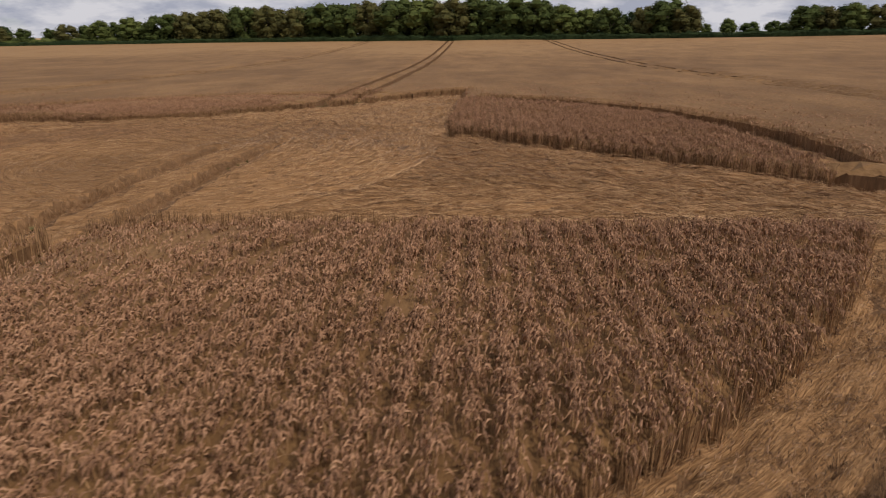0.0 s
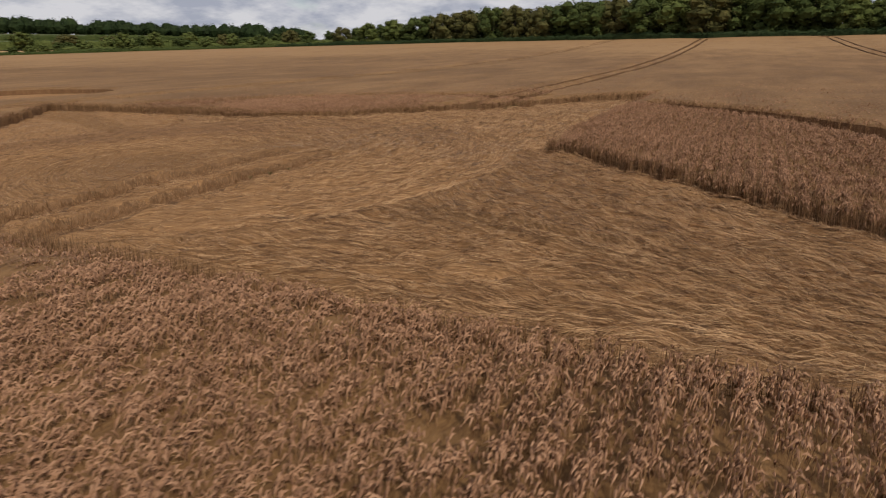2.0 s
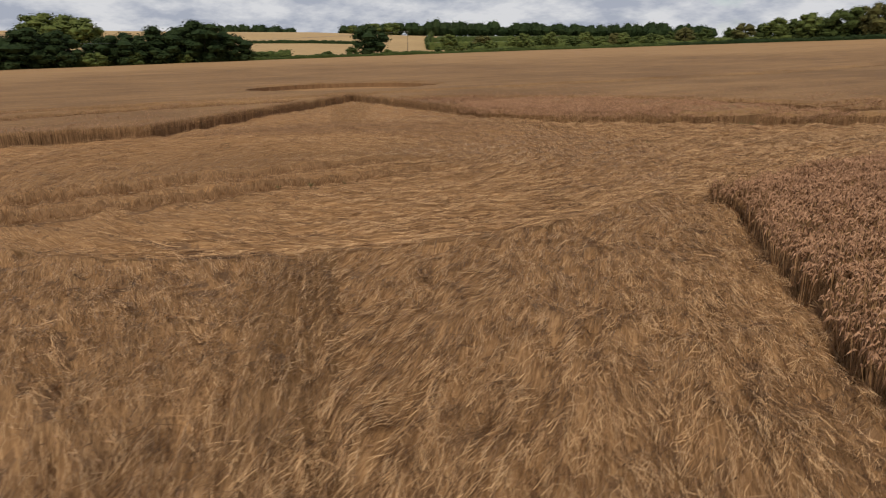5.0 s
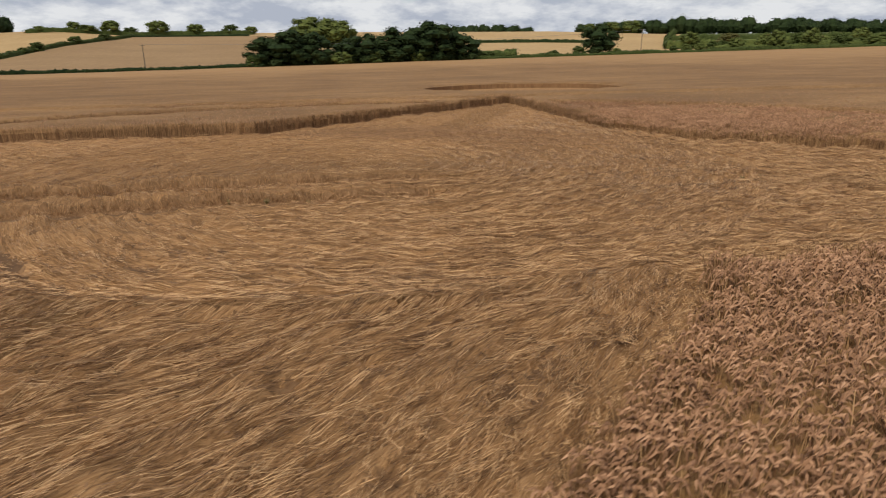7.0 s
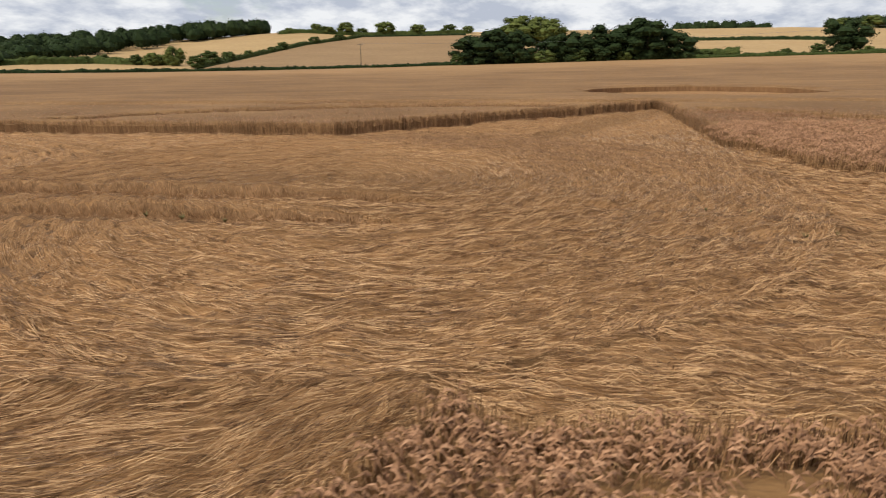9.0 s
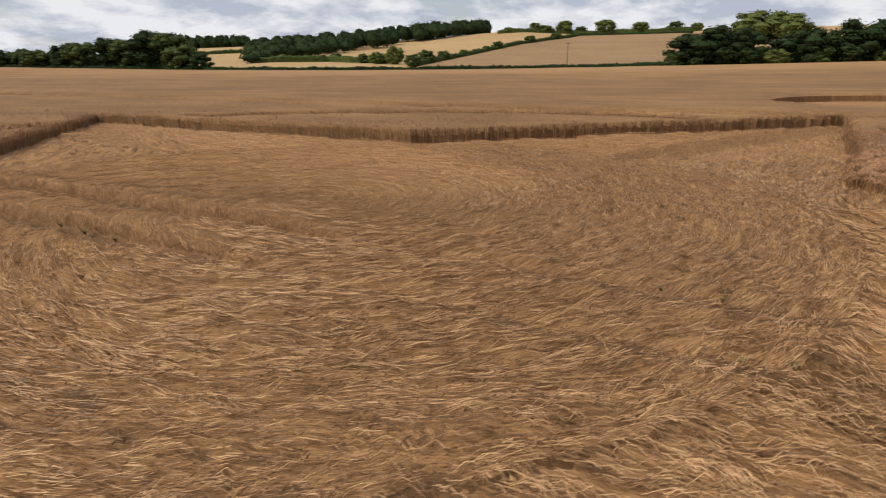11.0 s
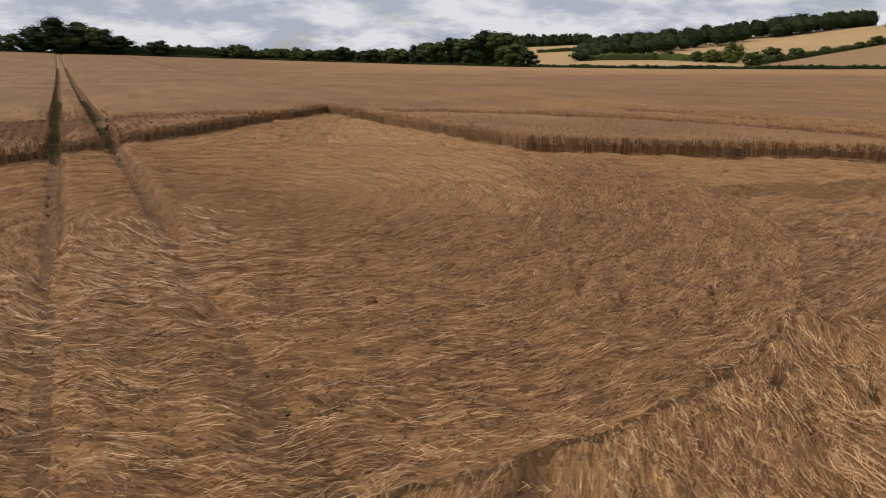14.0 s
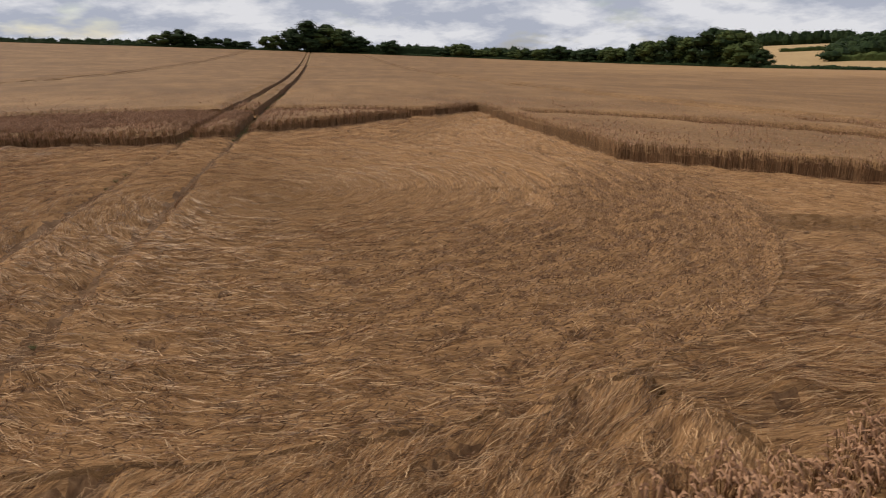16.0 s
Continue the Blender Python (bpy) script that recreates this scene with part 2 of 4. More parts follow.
def laid_depth(x, y):
    return star_depth(x, y) + spread_out(x, y)


def standing_depth(x, y):
    """How deep a place stands in uncut crop, from its nearest edge (below zero where it lies flat)."""
    r = np.hypot(x - OX, y - OY)
    d = -laid_depth(x, y)
    a = np.degrees(np.arctan2(y - OY, x - OX))
    stops = (d < 1.2) & ~((a > -112) & (a < -22))              # the ring path stops short of the star but on one side
    d = np.where(stops, d, np.minimum(d, np.abs(r - (RING_IN + RING_OUT) / 2) - (RING_OUT - RING_IN) / 2))
    d = np.minimum(d, np.hypot(x - SAT[0], y - SAT[1]) - SAT[2])
    for cx, cy, rad in TROD:
        d = np.minimum(d, np.hypot(x - cx, y - cy) - rad)
    for x0, half in zip(RUTS, RUT_HALF):
        d = np.minimum(d, np.abs(x - rut_x(x0, y)) - half)
    return d


def row_wave(x, y):
    """Scallops of the cut edges: plants stand out at each drill row, gaps lie between."""
    u = x + LEAN * (y - 24.64)
    return -0.105 * np.cos(2 * np.pi * u / ROW) * (0.6 + 0.7 * vnoise(np.asarray(u) / ROW + 0.5, np.asarray(y) * 0.9, 91))


def way_off(x, y):
    """Distance from the curved strip of field on the east and north sides, where detail is finest."""
    best = np.full(np.shape(x), 99.0)
    for deg in range(-64, 97, 8):
        rad = float(np.interp(deg, [-61, -36, -7, 21, 48, 95], [25, 22.6, 18.9, 15.7, 14.1, 15]))
        best = np.minimum(best, np.hypot(x - OX - rad * math.cos(radians(deg)), y - OY - rad * math.sin(radians(deg))))
    return best


def mesh_object(name, verts, faces, mats, parent=None, smooth=False, uv=None, face_mats=None):
    """One mesh from number arrays; faces all of one corner count."""
    me = bpy.data.meshes.new(name)
    verts, faces = np.asarray(verts, np.float32), np.asarray(faces, np.int32)
    k = faces.shape[1]
    me.vertices.add(len(verts)), me.loops.add(faces.size), me.polygons.add(len(faces))
    me.vertices.foreach_set("co", verts.ravel())
    me.loops.foreach_set("vertex_index", faces.ravel())
    me.polygons.foreach_set("loop_start", np.arange(0, faces.size, k, dtype=np.int32))
    me.polygons.foreach_set("loop_total", np.full(len(faces), k, np.int32))
    for m in mats:
        me.materials.append(m)
    if face_mats is not None:
        me.polygons.foreach_set("material_index", np.asarray(face_mats, np.int32))
    me.polygons.foreach_set("use_smooth", np.full(len(faces), smooth, bool))
    if uv is not None:
        layer = me.uv_layers.new(name="lay")
        layer.data.foreach_set("uv", np.asarray(uv, np.float32)[faces.ravel()].ravel())
    me.update(calc_edges=True)
    ob = new(name, me)
    if parent is not None:
        ob.parent = parent
    return ob


def part(name, bm, mat, parent, label=""):
    me = bpy.data.meshes.new(name)
    bm.to_mesh(me)
    bm.free()
    me.materials.append(mat)
    ob = new(name, me)
    ob.parent = parent
    return tagged(ob, label) if label else ob


# ---- ground: one sheet to the horizon ----
def build_ground():
    rings = [0.0] + list(np.arange(2, 70, 3.0)) + list(np.geomspace(72, 600, 60)) + list(np.geomspace(640, 3500, 16))
    n = 240
    a = np.linspace(0, 2 * np.pi, n, endpoint=False)
    R, A = np.meshgrid(rings[1:], a, indexing="ij")
    x, y = OX + (R * np.cos(A)).ravel(), OY + (R * np.sin(A)).ravel()
    v = np.c_[x, y, ground_z(x, y)]
    v = np.r_[v, [[OX, OY, float(ground_z(OX, OY))]]]
    i, j = np.meshgrid(np.arange(len(rings) - 2), np.arange(n), indexing="ij")
    i, j = i.ravel(), j.ravel()
    j2 = (j + 1) % n
    f = np.c_[i * n + j, (i + 1) * n + j, (i + 1) * n + j2, i * n + j2]
    rad = np.array(rings[1:])[i]
    ob = mesh_object("ground", v, f, [M_SOIL, M_STUBBLE], smooth=True, face_mats=(rad > 190).astype(int))
    tagged(ob, "rolling farmland, bare soil under the crop, pale stubble beyond", "ground", kind="structure")
    cap = mesh_object("ground_middle", np.r_[v[:n], v[-1:]], [(k, (k + 1) % n, n) for k in range(n)], [M_SOIL], parent=ob)
    return ob


build_ground()


def close_by(x, y):
    """The two sectors inside the ring, and the corner, that lie next to the way."""
    r, a = np.hypot(x - OX, y - OY), np.degrees(np.arctan2(y - OY, x - OX))
    k = radians(TURN + 90)
    corner = np.hypot(x - OX - KINK * math.cos(k), y - OY - KINK * math.sin(k)) < 7
    return (r < RING_IN + 0.3) & (((a > -112.6) & (a < 67.4)) | corner)


# ---- standing crop: body with real sides, ears and stems on top ----
def build_standing():
    from mathutils.geometry import delaunay_2d_cdt
    pts, edges = [], []

    def chain(line, closed=False):
        first = len(pts)
        pts.extend(line)
        edges.extend((first + k, first + k + 1) for k in range(len(line) - 1))
        if closed:
            edges.append((len(pts) - 1, first))

    inset = 0.16
    corners = star_points(inset)
    line = []
    for (ax, ay), (bx, by) in zip(corners, corners[1:] + corners[:1]):
        long = math.hypot(bx - ax, by - ay)
        nx, ny = (by - ay) / long, -(bx - ax) / long
        if nx * (ax + bx - 2 * OX) + ny * (ay + by - 2 * OY) < 0:
            nx, ny = -nx, -ny
        m = int(long / 0.09)
        for k in range(m):
            t = k / m
            px, py = ax + (bx - ax) * t, ay + (by - ay) * t
            w = float(row_wave(px, py)) + random.uniform(-0.015, 0.015) if 2 < k < m - 2 else 0.0
            w += float(spread_out(px + nx * 0.2, py + ny * 0.2))
            line.append((px + nx * w, py + ny * w))
    chain(line, True)
    for rad, cx, cy, step in ((RING_IN - inset, OX, OY, 0.5), (RING_OUT + inset, OX, OY, 0.5), (SAT[2] + inset, SAT[0], SAT[1], 0.7)):
        m = int(2 * math.pi * rad / step)
        chain([(cx + (rad + random.uniform(-.05, .05)) * math.cos(2 * math.pi * k / m), cy + (rad + random.uniform(-.05, .05)) * math.sin(2 * math.pi * k / m)) for k in range(m)], True)
    for cx, cy, rad in TROD:
        m = int(2 * math.pi * rad / 0.11)
        chain([(cx + (rad + 0.14 + random.uniform(-.05, .05)) * math.cos(2 * math.pi * k / m), cy + (rad + 0.14 + random.uniform(-.05, .05)) * math.sin(2 * math.pi * k / m)) for k in range(m)], True)
    rim = []
    for k in range(180):
        b = 2 * math.pi * k / 180
        d = float(edge_distance(np.array(b))) - 3
        rim.append((OX - math.sin(b) * d, OY + math.cos(b) * d))
    for x0, half in zip(RUTS, RUT_HALF):
        for side in (-1, 1):
            ys = []
            y = 24.64
            for s in (-1, 1):
                r, row = 0.0, []
                while r < 420:
                    row.append(24.64 + s * r)
                    r += 0.6 if r < 45 else 0.6 + (r - 45) * 0.06
                ys += row if s > 0 else row[:0:-1]
            run = [(rut_x(x0, y) + side * (half + 0.05) + random.uniform(-.03, .03), y) for y in ys]
            run = [p for p in run if math.hypot(p[0] - OX, p[1] - OY) < float(edge_distance(bearing(np.array(p[0]), np.array(p[1])))) - 4]
            chain(run)
    chain(rim, True)
    # filling points, wider apart with distance
    r, ring = 0.6, []
    while r < 345:
        step = 0.55 if r < 36 else 0.55 + (r - 36) * 0.045
        m = int(2 * math.pi * r / step)
        a = (np.arange(m) + rng.random()) * 2 * np.pi / m + rng.normal(0, .1, m) / m
        rr = r + rng.normal(0, step * 0.18, m)
        ring.append(np.c_[OX + rr * np.cos(a), OY + rr * np.sin(a)])
        r += step
    fill = np.concatenate(ring)
    d = standing_depth(fill[:, 0], fill[:, 1])
    rr = np.hypot(fill[:, 0] - OX, fill[:, 1] - OY)
    keep = (d > 0.25 + 0.0 * rr) & (rr < edge_distance(bearing(fill[:, 0], fill[:, 1])) - 4 - rr * 0.01)
    pts.extend(map(tuple, fill[keep]))
    vs, es, fs, *_ = delaunay_2d_cdt([Vector(p) for p in pts], edges, [], 0, 1e-4)
    P = np.array([(v.x, v.y) for v in vs])
    F = np.array([f for f in fs if len(f) == 3])
    c = P[F].mean(1)
    cr = np.hypot(c[:, 0] - OX, c[:, 1] - OY)
    sd = standing_depth(c[:, 0], c[:, 1])
    on_star = np.abs(sd + laid_depth(c[:, 0], c[:, 1])) < 1e-6
    on_trod = np.min([np.hypot(c[:, 0] - cx, c[:, 1] - cy) - rad for cx, cy, rad in TROD], 0) < sd + 1e-6
    ok = (sd > np.where(on_star, inset + row_wave(c[:, 0], c[:, 1]) - 0.05, np.where(on_trod, 0.11, 0.02))) & (cr < edge_distance(bearing(c[:, 0], c[:, 1])) - 3)
    F = F[ok]
    # boundary edges become sides
    E = np.concatenate([F[:, [0, 1]], F[:, [1, 2]], F[:, [2, 0]]])
    key = np.sort(E, 1)
    code = key[:, 0].astype(np.int64) * len(P) + key[:, 1]
    uniq, first, count = np.unique(code, return_index=True, return_counts=True)
    B = E[first[count == 1]]
    pr = np.hypot(P[:, 0] - OX, P[:, 1] - OY)
    close = close_by(P[:, 0], P[:, 1])
    off = way_off(P[:, 0], P[:, 1])
    low = np.where(close, np.interp(off, [4, 7, 10, 14], [0.42, 0.52, 0.58, 0.60]), np.interp(pr, [0, 22, 24, 60], [0.58, 0.60, CROP - 0.05, CROP - 0.02]))
    edge = np.clip((standing_depth(P[:, 0], P[:, 1]) - 0.1) / 0.4, 0, 1)
    low = low - 0.2 * (1 - edge)
    bumpy = (vnoise(P[:, 0] / 1.1, P[:, 1] / 2.2, 3) - 0.5) * 0.08 + (vnoise(P[:, 0] / 7, P[:, 1] / 9, 4) - 0.5) * 0.10
    g = ground_z(P[:, 0], P[:, 1])
    top = np.c_[P, g + low + bumpy]
    bot = np.c_[P, g - 0.05]
    n = len(P)
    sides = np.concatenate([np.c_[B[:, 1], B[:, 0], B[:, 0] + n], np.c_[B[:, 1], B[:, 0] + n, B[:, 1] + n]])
    # ripe: sunlight on far headlands put into the crop colour, uneven in long drifts
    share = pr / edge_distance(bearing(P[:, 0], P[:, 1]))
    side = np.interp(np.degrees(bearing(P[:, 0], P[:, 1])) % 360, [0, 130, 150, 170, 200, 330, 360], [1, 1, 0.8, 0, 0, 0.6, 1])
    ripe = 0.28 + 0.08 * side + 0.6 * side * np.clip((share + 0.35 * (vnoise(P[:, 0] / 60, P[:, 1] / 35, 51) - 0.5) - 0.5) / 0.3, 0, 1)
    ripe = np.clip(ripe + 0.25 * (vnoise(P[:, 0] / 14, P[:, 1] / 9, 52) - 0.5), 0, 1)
    ob = mesh_object("standing_wheat", np.r_[top, bot], np.r_[F, sides], [M_CROP, M_SHADED_STEM], face_mats=np.r_[np.zeros(len(F)), np.ones(len(sides))], uv=np.tile(np.c_[ripe, share], (2, 1)))
    return tagged(ob, "ripe brown wheat standing in drilled rows across the field", "wheat", kind="stuff")


crop = build_standing()


def ears_and_stems():
    # plan zones: sectors inside the ring, and the field outside it
    def sample(n, lo, hi, a0=0.0, a1=2 * np.pi):
        r = np.sqrt(rng.uniform(lo * lo, hi * hi, n))
        a = rng.uniform(a0, a1, n)
        return OX + r * np.cos(a), OY + r * np.sin(a)

    xs, ys, sz = [], [], []
    q = math.pi / 2
    t0 = radians(TURN - 45)
    # density per square metre for the sectors (from the tip at TURN-45, turning left) and size of an ear
    for k in range(4):
        n = int(530 * math.pi * RING_IN ** 2 / 4)
        x, y = sample(n, 0, RING_IN, t0 + k * q, t0 + (k + 1) * q)
        off = way_off(x, y)
        edge = standing_depth(x, y) < 1.2
        want = np.interp(off, [7, 11, 17, 21, 30], [1.0, 0.52, 0.30, 0.13, 0.09]) * np.where(edge, np.interp(off, [17, 21], [1.3, 2.2]), 1.0)
        deg = np.degrees(np.arctan2(y - OY, x - OX))
        outer = np.hypot(x - OX, y - OY) > np.interp(deg, [-61, -36, -7, 21, 48, 95], [25, 22.6, 18.9, 15.7, 14.1, 15]) + 0.5
        k = rng.random(n) < want * np.where(outer & (off < 8), 0.5, 1.0)
        xs.append(x[k]), ys.append(y[k]), sz.append(np.interp(off, [5, 13, 25], [0.92, 1.09, 1.35])[k])
    for lo, hi, dens, size in ((RING_OUT, 28.5, 120, 1.4), (28.5, 36, 16, 1.5), (36, 44, 5, 1.6)):
        n = int(dens * math.pi * (hi * hi - lo * lo))
        x, y = sample(n, lo, hi)
        k = (standing_depth(x, y) < 0.8) | (rng.random(n) < 0.3) if lo == RING_OUT else np.ones(n, bool)
        x, y, n = x[k], y[k], int(k.sum())
        xs.append(x), ys.append(y), sz.append(np.full(n, size))
    x, y, s = np.concatenate(xs), np.concatenate(ys), np.concatenate(sz)
    # gather into drill rows and, along them, into tufts
    u = x + LEAN * (y - 24.64)
    row = np.round(u / ROW)
    wob = (vnoise(row * 5.3, y / 1.4, 15) - 0.5) * 0.03
    gap = 0.19
    tuft = np.round(y / gap + row * 0.37)
    ty = (tuft - row * 0.37) * gap + (hashed(row, tuft, 5) - 0.5) * 0.12
    tx = row * ROW + wob + (hashed(row, tuft, 6) - 0.5) * 0.03
    dx, dy = np.clip(rng.normal(0, 0.048, len(x)), -0.095, 0.095), rng.normal(0, 0.055, len(x))
    loose = rng.random(len(x)) < 0.04
    u, y = np.where(loose, u, tx + dx), np.where(loose, y, ty + dy)
    x = u - LEAN * (y - 24.64)
    thin = vnoise(x / 0.5, y / 0.9, 11) * 0.4 + hashed(row, tuft, 8) * 0.6
    keep = (standing_depth(x, y) > np.where(s < 1.06, -0.04, 0.02 + np.maximum(row_wave(x, y), 0))) & (thin > 0.20)
    x, y, s, row, tuft, dx, dy = (v[keep] for v in (x, y, s, row, tuft, dx, dy))
    depth = standing_depth(x, y)
    n = len(x)
    g = ground_z(x, y)
    near, s = s, 0.98 + (s - 0.92) * 0.42
    tall = CROP + (vnoise(x / 1.3, y / 1.7, 5) - 0.5) * 0.12 + rng.normal(0, 0.03, n) + (hashed(row, tuft, 9) - 0.5) * 0.17 - np.hypot(dx, dy) * 0.5 - np.where(near < 1.1, 0.17, 0.05) * np.clip(1 - depth / 0.9, 0, 1)
    # stem: a ribbon that leans a little
    az = rng.uniform(0, 2 * np.pi, n)
    lean = rng.normal(0, 1, (n, 2)) * np.array([0.016, 0.05]) + np.c_[dx, dy] * 0.5
    wide = 0.006 * s
    side = np.c_[np.cos(az), np.sin(az)] * wide[:, None]
    z0 = np.where(depth < 0.7, 0.03, 0.12)
    base = np.c_[x, y, g + z0]
    topz = tall - 0.05
    head = np.c_[x + lean[:, 0], y + lean[:, 1], g + topz]
    sv = np.stack([np.c_[base[:, :2] - side, base[:, 2]], np.c_[base[:, :2] + side, base[:, 2]], np.c_[head[:, :2] + side * .6, head[:, 2]], np.c_[head[:, :2] - side * .6, head[:, 2]]], 1)
    seen = ((near < 1.1) & (rng.random(n) < 0.3)) | ((depth < 0.4) & (np.hypot(x - OX, y - OY) < 28.5))
    m = int(seen.sum())
    mesh_object("stem", sv[seen].reshape(-1, 3), np.arange(m * 4).reshape(m, 4), [M_STEM], crop)
    # flag leaf: one dry blade that hangs from the upper stem
    some = (near < 1.04) & (rng.random(n) < 0.22)
    m = int(some.sum())
    la = np.sign(rng.normal(0, 1, m)) * math.pi / 2 + rng.normal(0, 0.8, m)
    out, root = rng.uniform(0.05, 0.13, m), head[some] - np.array([0, 0, 1.0]) * rng.uniform(0.02, 0.16, m)[:, None]
    across = np.c_[-np.sin(la), np.cos(la), 0.3 + 0 * la] * 0.005
    end = root + np.c_[np.cos(la) * out, np.sin(la) * out, rng.uniform(-0.13, 0.02, m)]
    lv = np.stack([root - across * 0.6, root + across, end + across * 0.4, end - across * 0.4], 1)
    mesh_object("leaf", lv.reshape(-1, 3), np.arange(m * 4).reshape(m, 4), [M_STEM], crop)
    # ear: a three-sided spindle that nods over
    nod = rng.normal(-0.1, 0.55, n)
    wind = np.where(rng.random(n) < 0.85, np.sign(rng.normal(0.35, 1, n)) * math.pi / 2 + rng.normal(0, 0.38, n), rng.uniform(0, 2 * np.pi, n))
    ax = np.c_[np.cos(wind) * np.cos(nod), np.sin(wind) * np.cos(nod), np.sin(nod)]
    length = (0.112 + rng.normal(0, 0.013, n)) * s
    thick = np.where(near < 1.1, 0.0132, 0.0135) * s
    e1 = np.cross(ax, np.array([0.0, 0.0, 1.0]))
    e1 /= np.linalg.norm(e1, axis=1, keepdims=True) + 1e-9
    e2 = np.cross(ax, e1)
    mid = head + ax * (length * 0.42)[:, None] + np.array([0, 0, 0.016]) * s[:, None]
    tip = head + ax * length[:, None] - np.array([0, 0, 0.045]) * s[:, None]
    ringv = [mid + (e1 * math.cos(t) - e2 * math.sin(t)) * thick[:, None] for t in (-0.5, 1.571, 3.642)]
    full = near < 1.03
    # ridge along the back, two flanks
    tri = np.array([(0, 1, 2), (0, 2, 3), (4, 2, 1), (4, 3, 2)])
    ev = np.stack([head, *ringv, tip], 1)
    m = int(full.sum())
    mesh_object("ear", ev[full].reshape(-1, 3), (np.arange(m)[:, None, None] * 5 + tri[None]).reshape(-1, 3), [M_EAR], crop)
    far = np.stack([head, ringv[0], tip, ringv[2]], 1)[~full]
    m = len(far)
    two = np.array([(0, 1, 3), (1, 2, 3)])
    mesh_object("ear", far.reshape(-1, 3), (np.arange(m)[:, None, None] * 4 + two[None]).reshape(-1, 3), [M_EAR], crop)
    return n


ears_and_stems()


def edge_stems():
    """Full-height stems that face the cut edges of the standing crop."""
    xs, ys, nx, ny = [], [], [], []
    c = star_points(0.02)
    for (ax, ay), (bx, by) in zip(c, c[1:] + c[:1]):
        long = math.hypot(bx - ax, by - ay)
        t = rng.random(int(long * 480))
        xs.append(ax + (bx - ax) * t), ys.append(ay + (by - ay) * t)
        nx.append(np.full(len(t), -(by - ay) / long)), ny.append(np.full(len(t), (bx - ax) / long))
    for rad, sign, per in ((RING_IN, 1, 160), (RING_OUT, -1, 200)):
        a = rng.uniform(0, 2 * np.pi, int(2 * np.pi * rad * per))
        xs.append(OX + rad * np.cos(a)), ys.append(OY + rad * np.sin(a))
        nx.append(sign * np.cos(a)), ny.append(sign * np.sin(a))
    x, y, nx, ny = (np.concatenate(q) for q in (xs, ys, nx, ny))
    # bunches along the edge
    along = -ny * x + nx * y
    u = x + LEAN * (y - 24.64)
    bunch = (0.5 + 0.5 * np.cos(2 * np.pi * u / ROW + 0.8 * (vnoise(along / 1.3, nx * 5, 62) - 0.5))) ** 1.5
    far = way_off(x, y) > 17
    clump = vnoise(along / 0.3, nx * 9, 61)
    keep = rng.random(len(x)) < np.where(far, 0.22 + 0.9 * bunch * clump, 0.05 + 0.9 * bunch * (0.45 + clump))
    x, y, nx, ny = x[keep], y[keep], nx[keep], ny[keep]
    back = rng.uniform(-0.05, 0.26, len(x))
    # outwards from the star means into the crop
    into = np.where(star_depth(x + nx * 0.1, y + ny * 0.1) < star_depth(x - nx * 0.1, y - ny * 0.1), 1.0, -1.0)
    onring = np.abs(np.hypot(x - OX, y - OY) - (RING_IN + RING_OUT) / 2) < 1.0
    away = np.where(np.hypot(x - OX, y - OY) > (RING_IN + RING_OUT) / 2, 1.0, -1.0)
    out = np.where(onring, away * np.sign(nx * (x - OX) + ny * (y - OY)), into)
    back = back + np.where(onring, 0.0, spread_out(x + nx * out * 0.2, y + ny * out * 0.2))
    x, y = x + nx * out * back, y + ny * out * back
    ok = (standing_depth(x, y) > -0.06) & (standing_depth(x, y) < 0.3)
    x, y, nx, ny, out = (q[ok] for q in (x, y, nx, ny, out))
    n = len(x)
    g = ground_z(x, y)
    w = rng.uniform(0.003, 0.006, n)
    h = CROP + rng.normal(-0.09, 0.06, n) - np.interp(way_off(x, y), [7, 10], [0.14, 0.0])
    lean = rng.normal(-0.03, 0.05, n)
    tx, ty = -ny * w, nx * w
    hx, hy = x + nx * out * lean + rng.normal(0, 0.03, n), y + ny * out * lean + rng.normal(0, 0.03, n)
    v = np.stack([np.c_[x - tx, y - ty, g + 0.02], np.c_[x + tx, y + ty, g + 0.02], np.c_[hx + tx * 0.7, hy + ty * 0.7, g + h], np.c_[hx - tx * 0.7, hy - ty * 0.7, g + h]], 1)
    mesh_object("stem", v.reshape(-1, 3), np.arange(n * 4).reshape(n, 4), [M_EDGE], crop)


edge_stems()


# ---- flattened crop: combed mat and loose straw ----
def lay_of(x, y):
    """Direction in which the crop lies (radians) and coordinates along and across it."""
    px, py = x - OX, y - OY
    r, a = np.hypot(px, py), np.arctan2(py, px)
    swirl = a + np.pi / 2 - 0.24
    # arms: each half is combed along its own edge
    k = np.floor((a - radians(TURN)) / (np.pi / 2))
    tipa = radians(TURN + 45) + k * np.pi / 2
    off = (a - tipa + np.pi) % (2 * np.pi) - np.pi
    half = np.arctan2(KINK * math.sin(math.pi / 4), TIP - KINK * math.cos(math.pi / 4))
    arm = tipa - np.sign(off) * half
    arm = np.where(np.abs(off) < 0.06, tipa - off / 0.06 * half, arm)
    ringy = a + np.pi / 2
    inring = (r > RING_IN - 0.3) & (r < RING_OUT + 0.3) & (star_depth(x, y) < 0.1)
    d = np.where(r < DISC, swirl, np.where(inring, ringy, arm))
    polar = (r < DISC) | inring
    u = np.where(polar, a * r, x * np.cos(d) + y * np.sin(d))
    spiral = 9.0 * (np.log(np.maximum(r, 0.3)) - 0.245 * a)
    v = np.where(r < DISC, spiral, np.where(inring, r, -x * np.sin(d) + y * np.cos(d)))
    return d, u, v


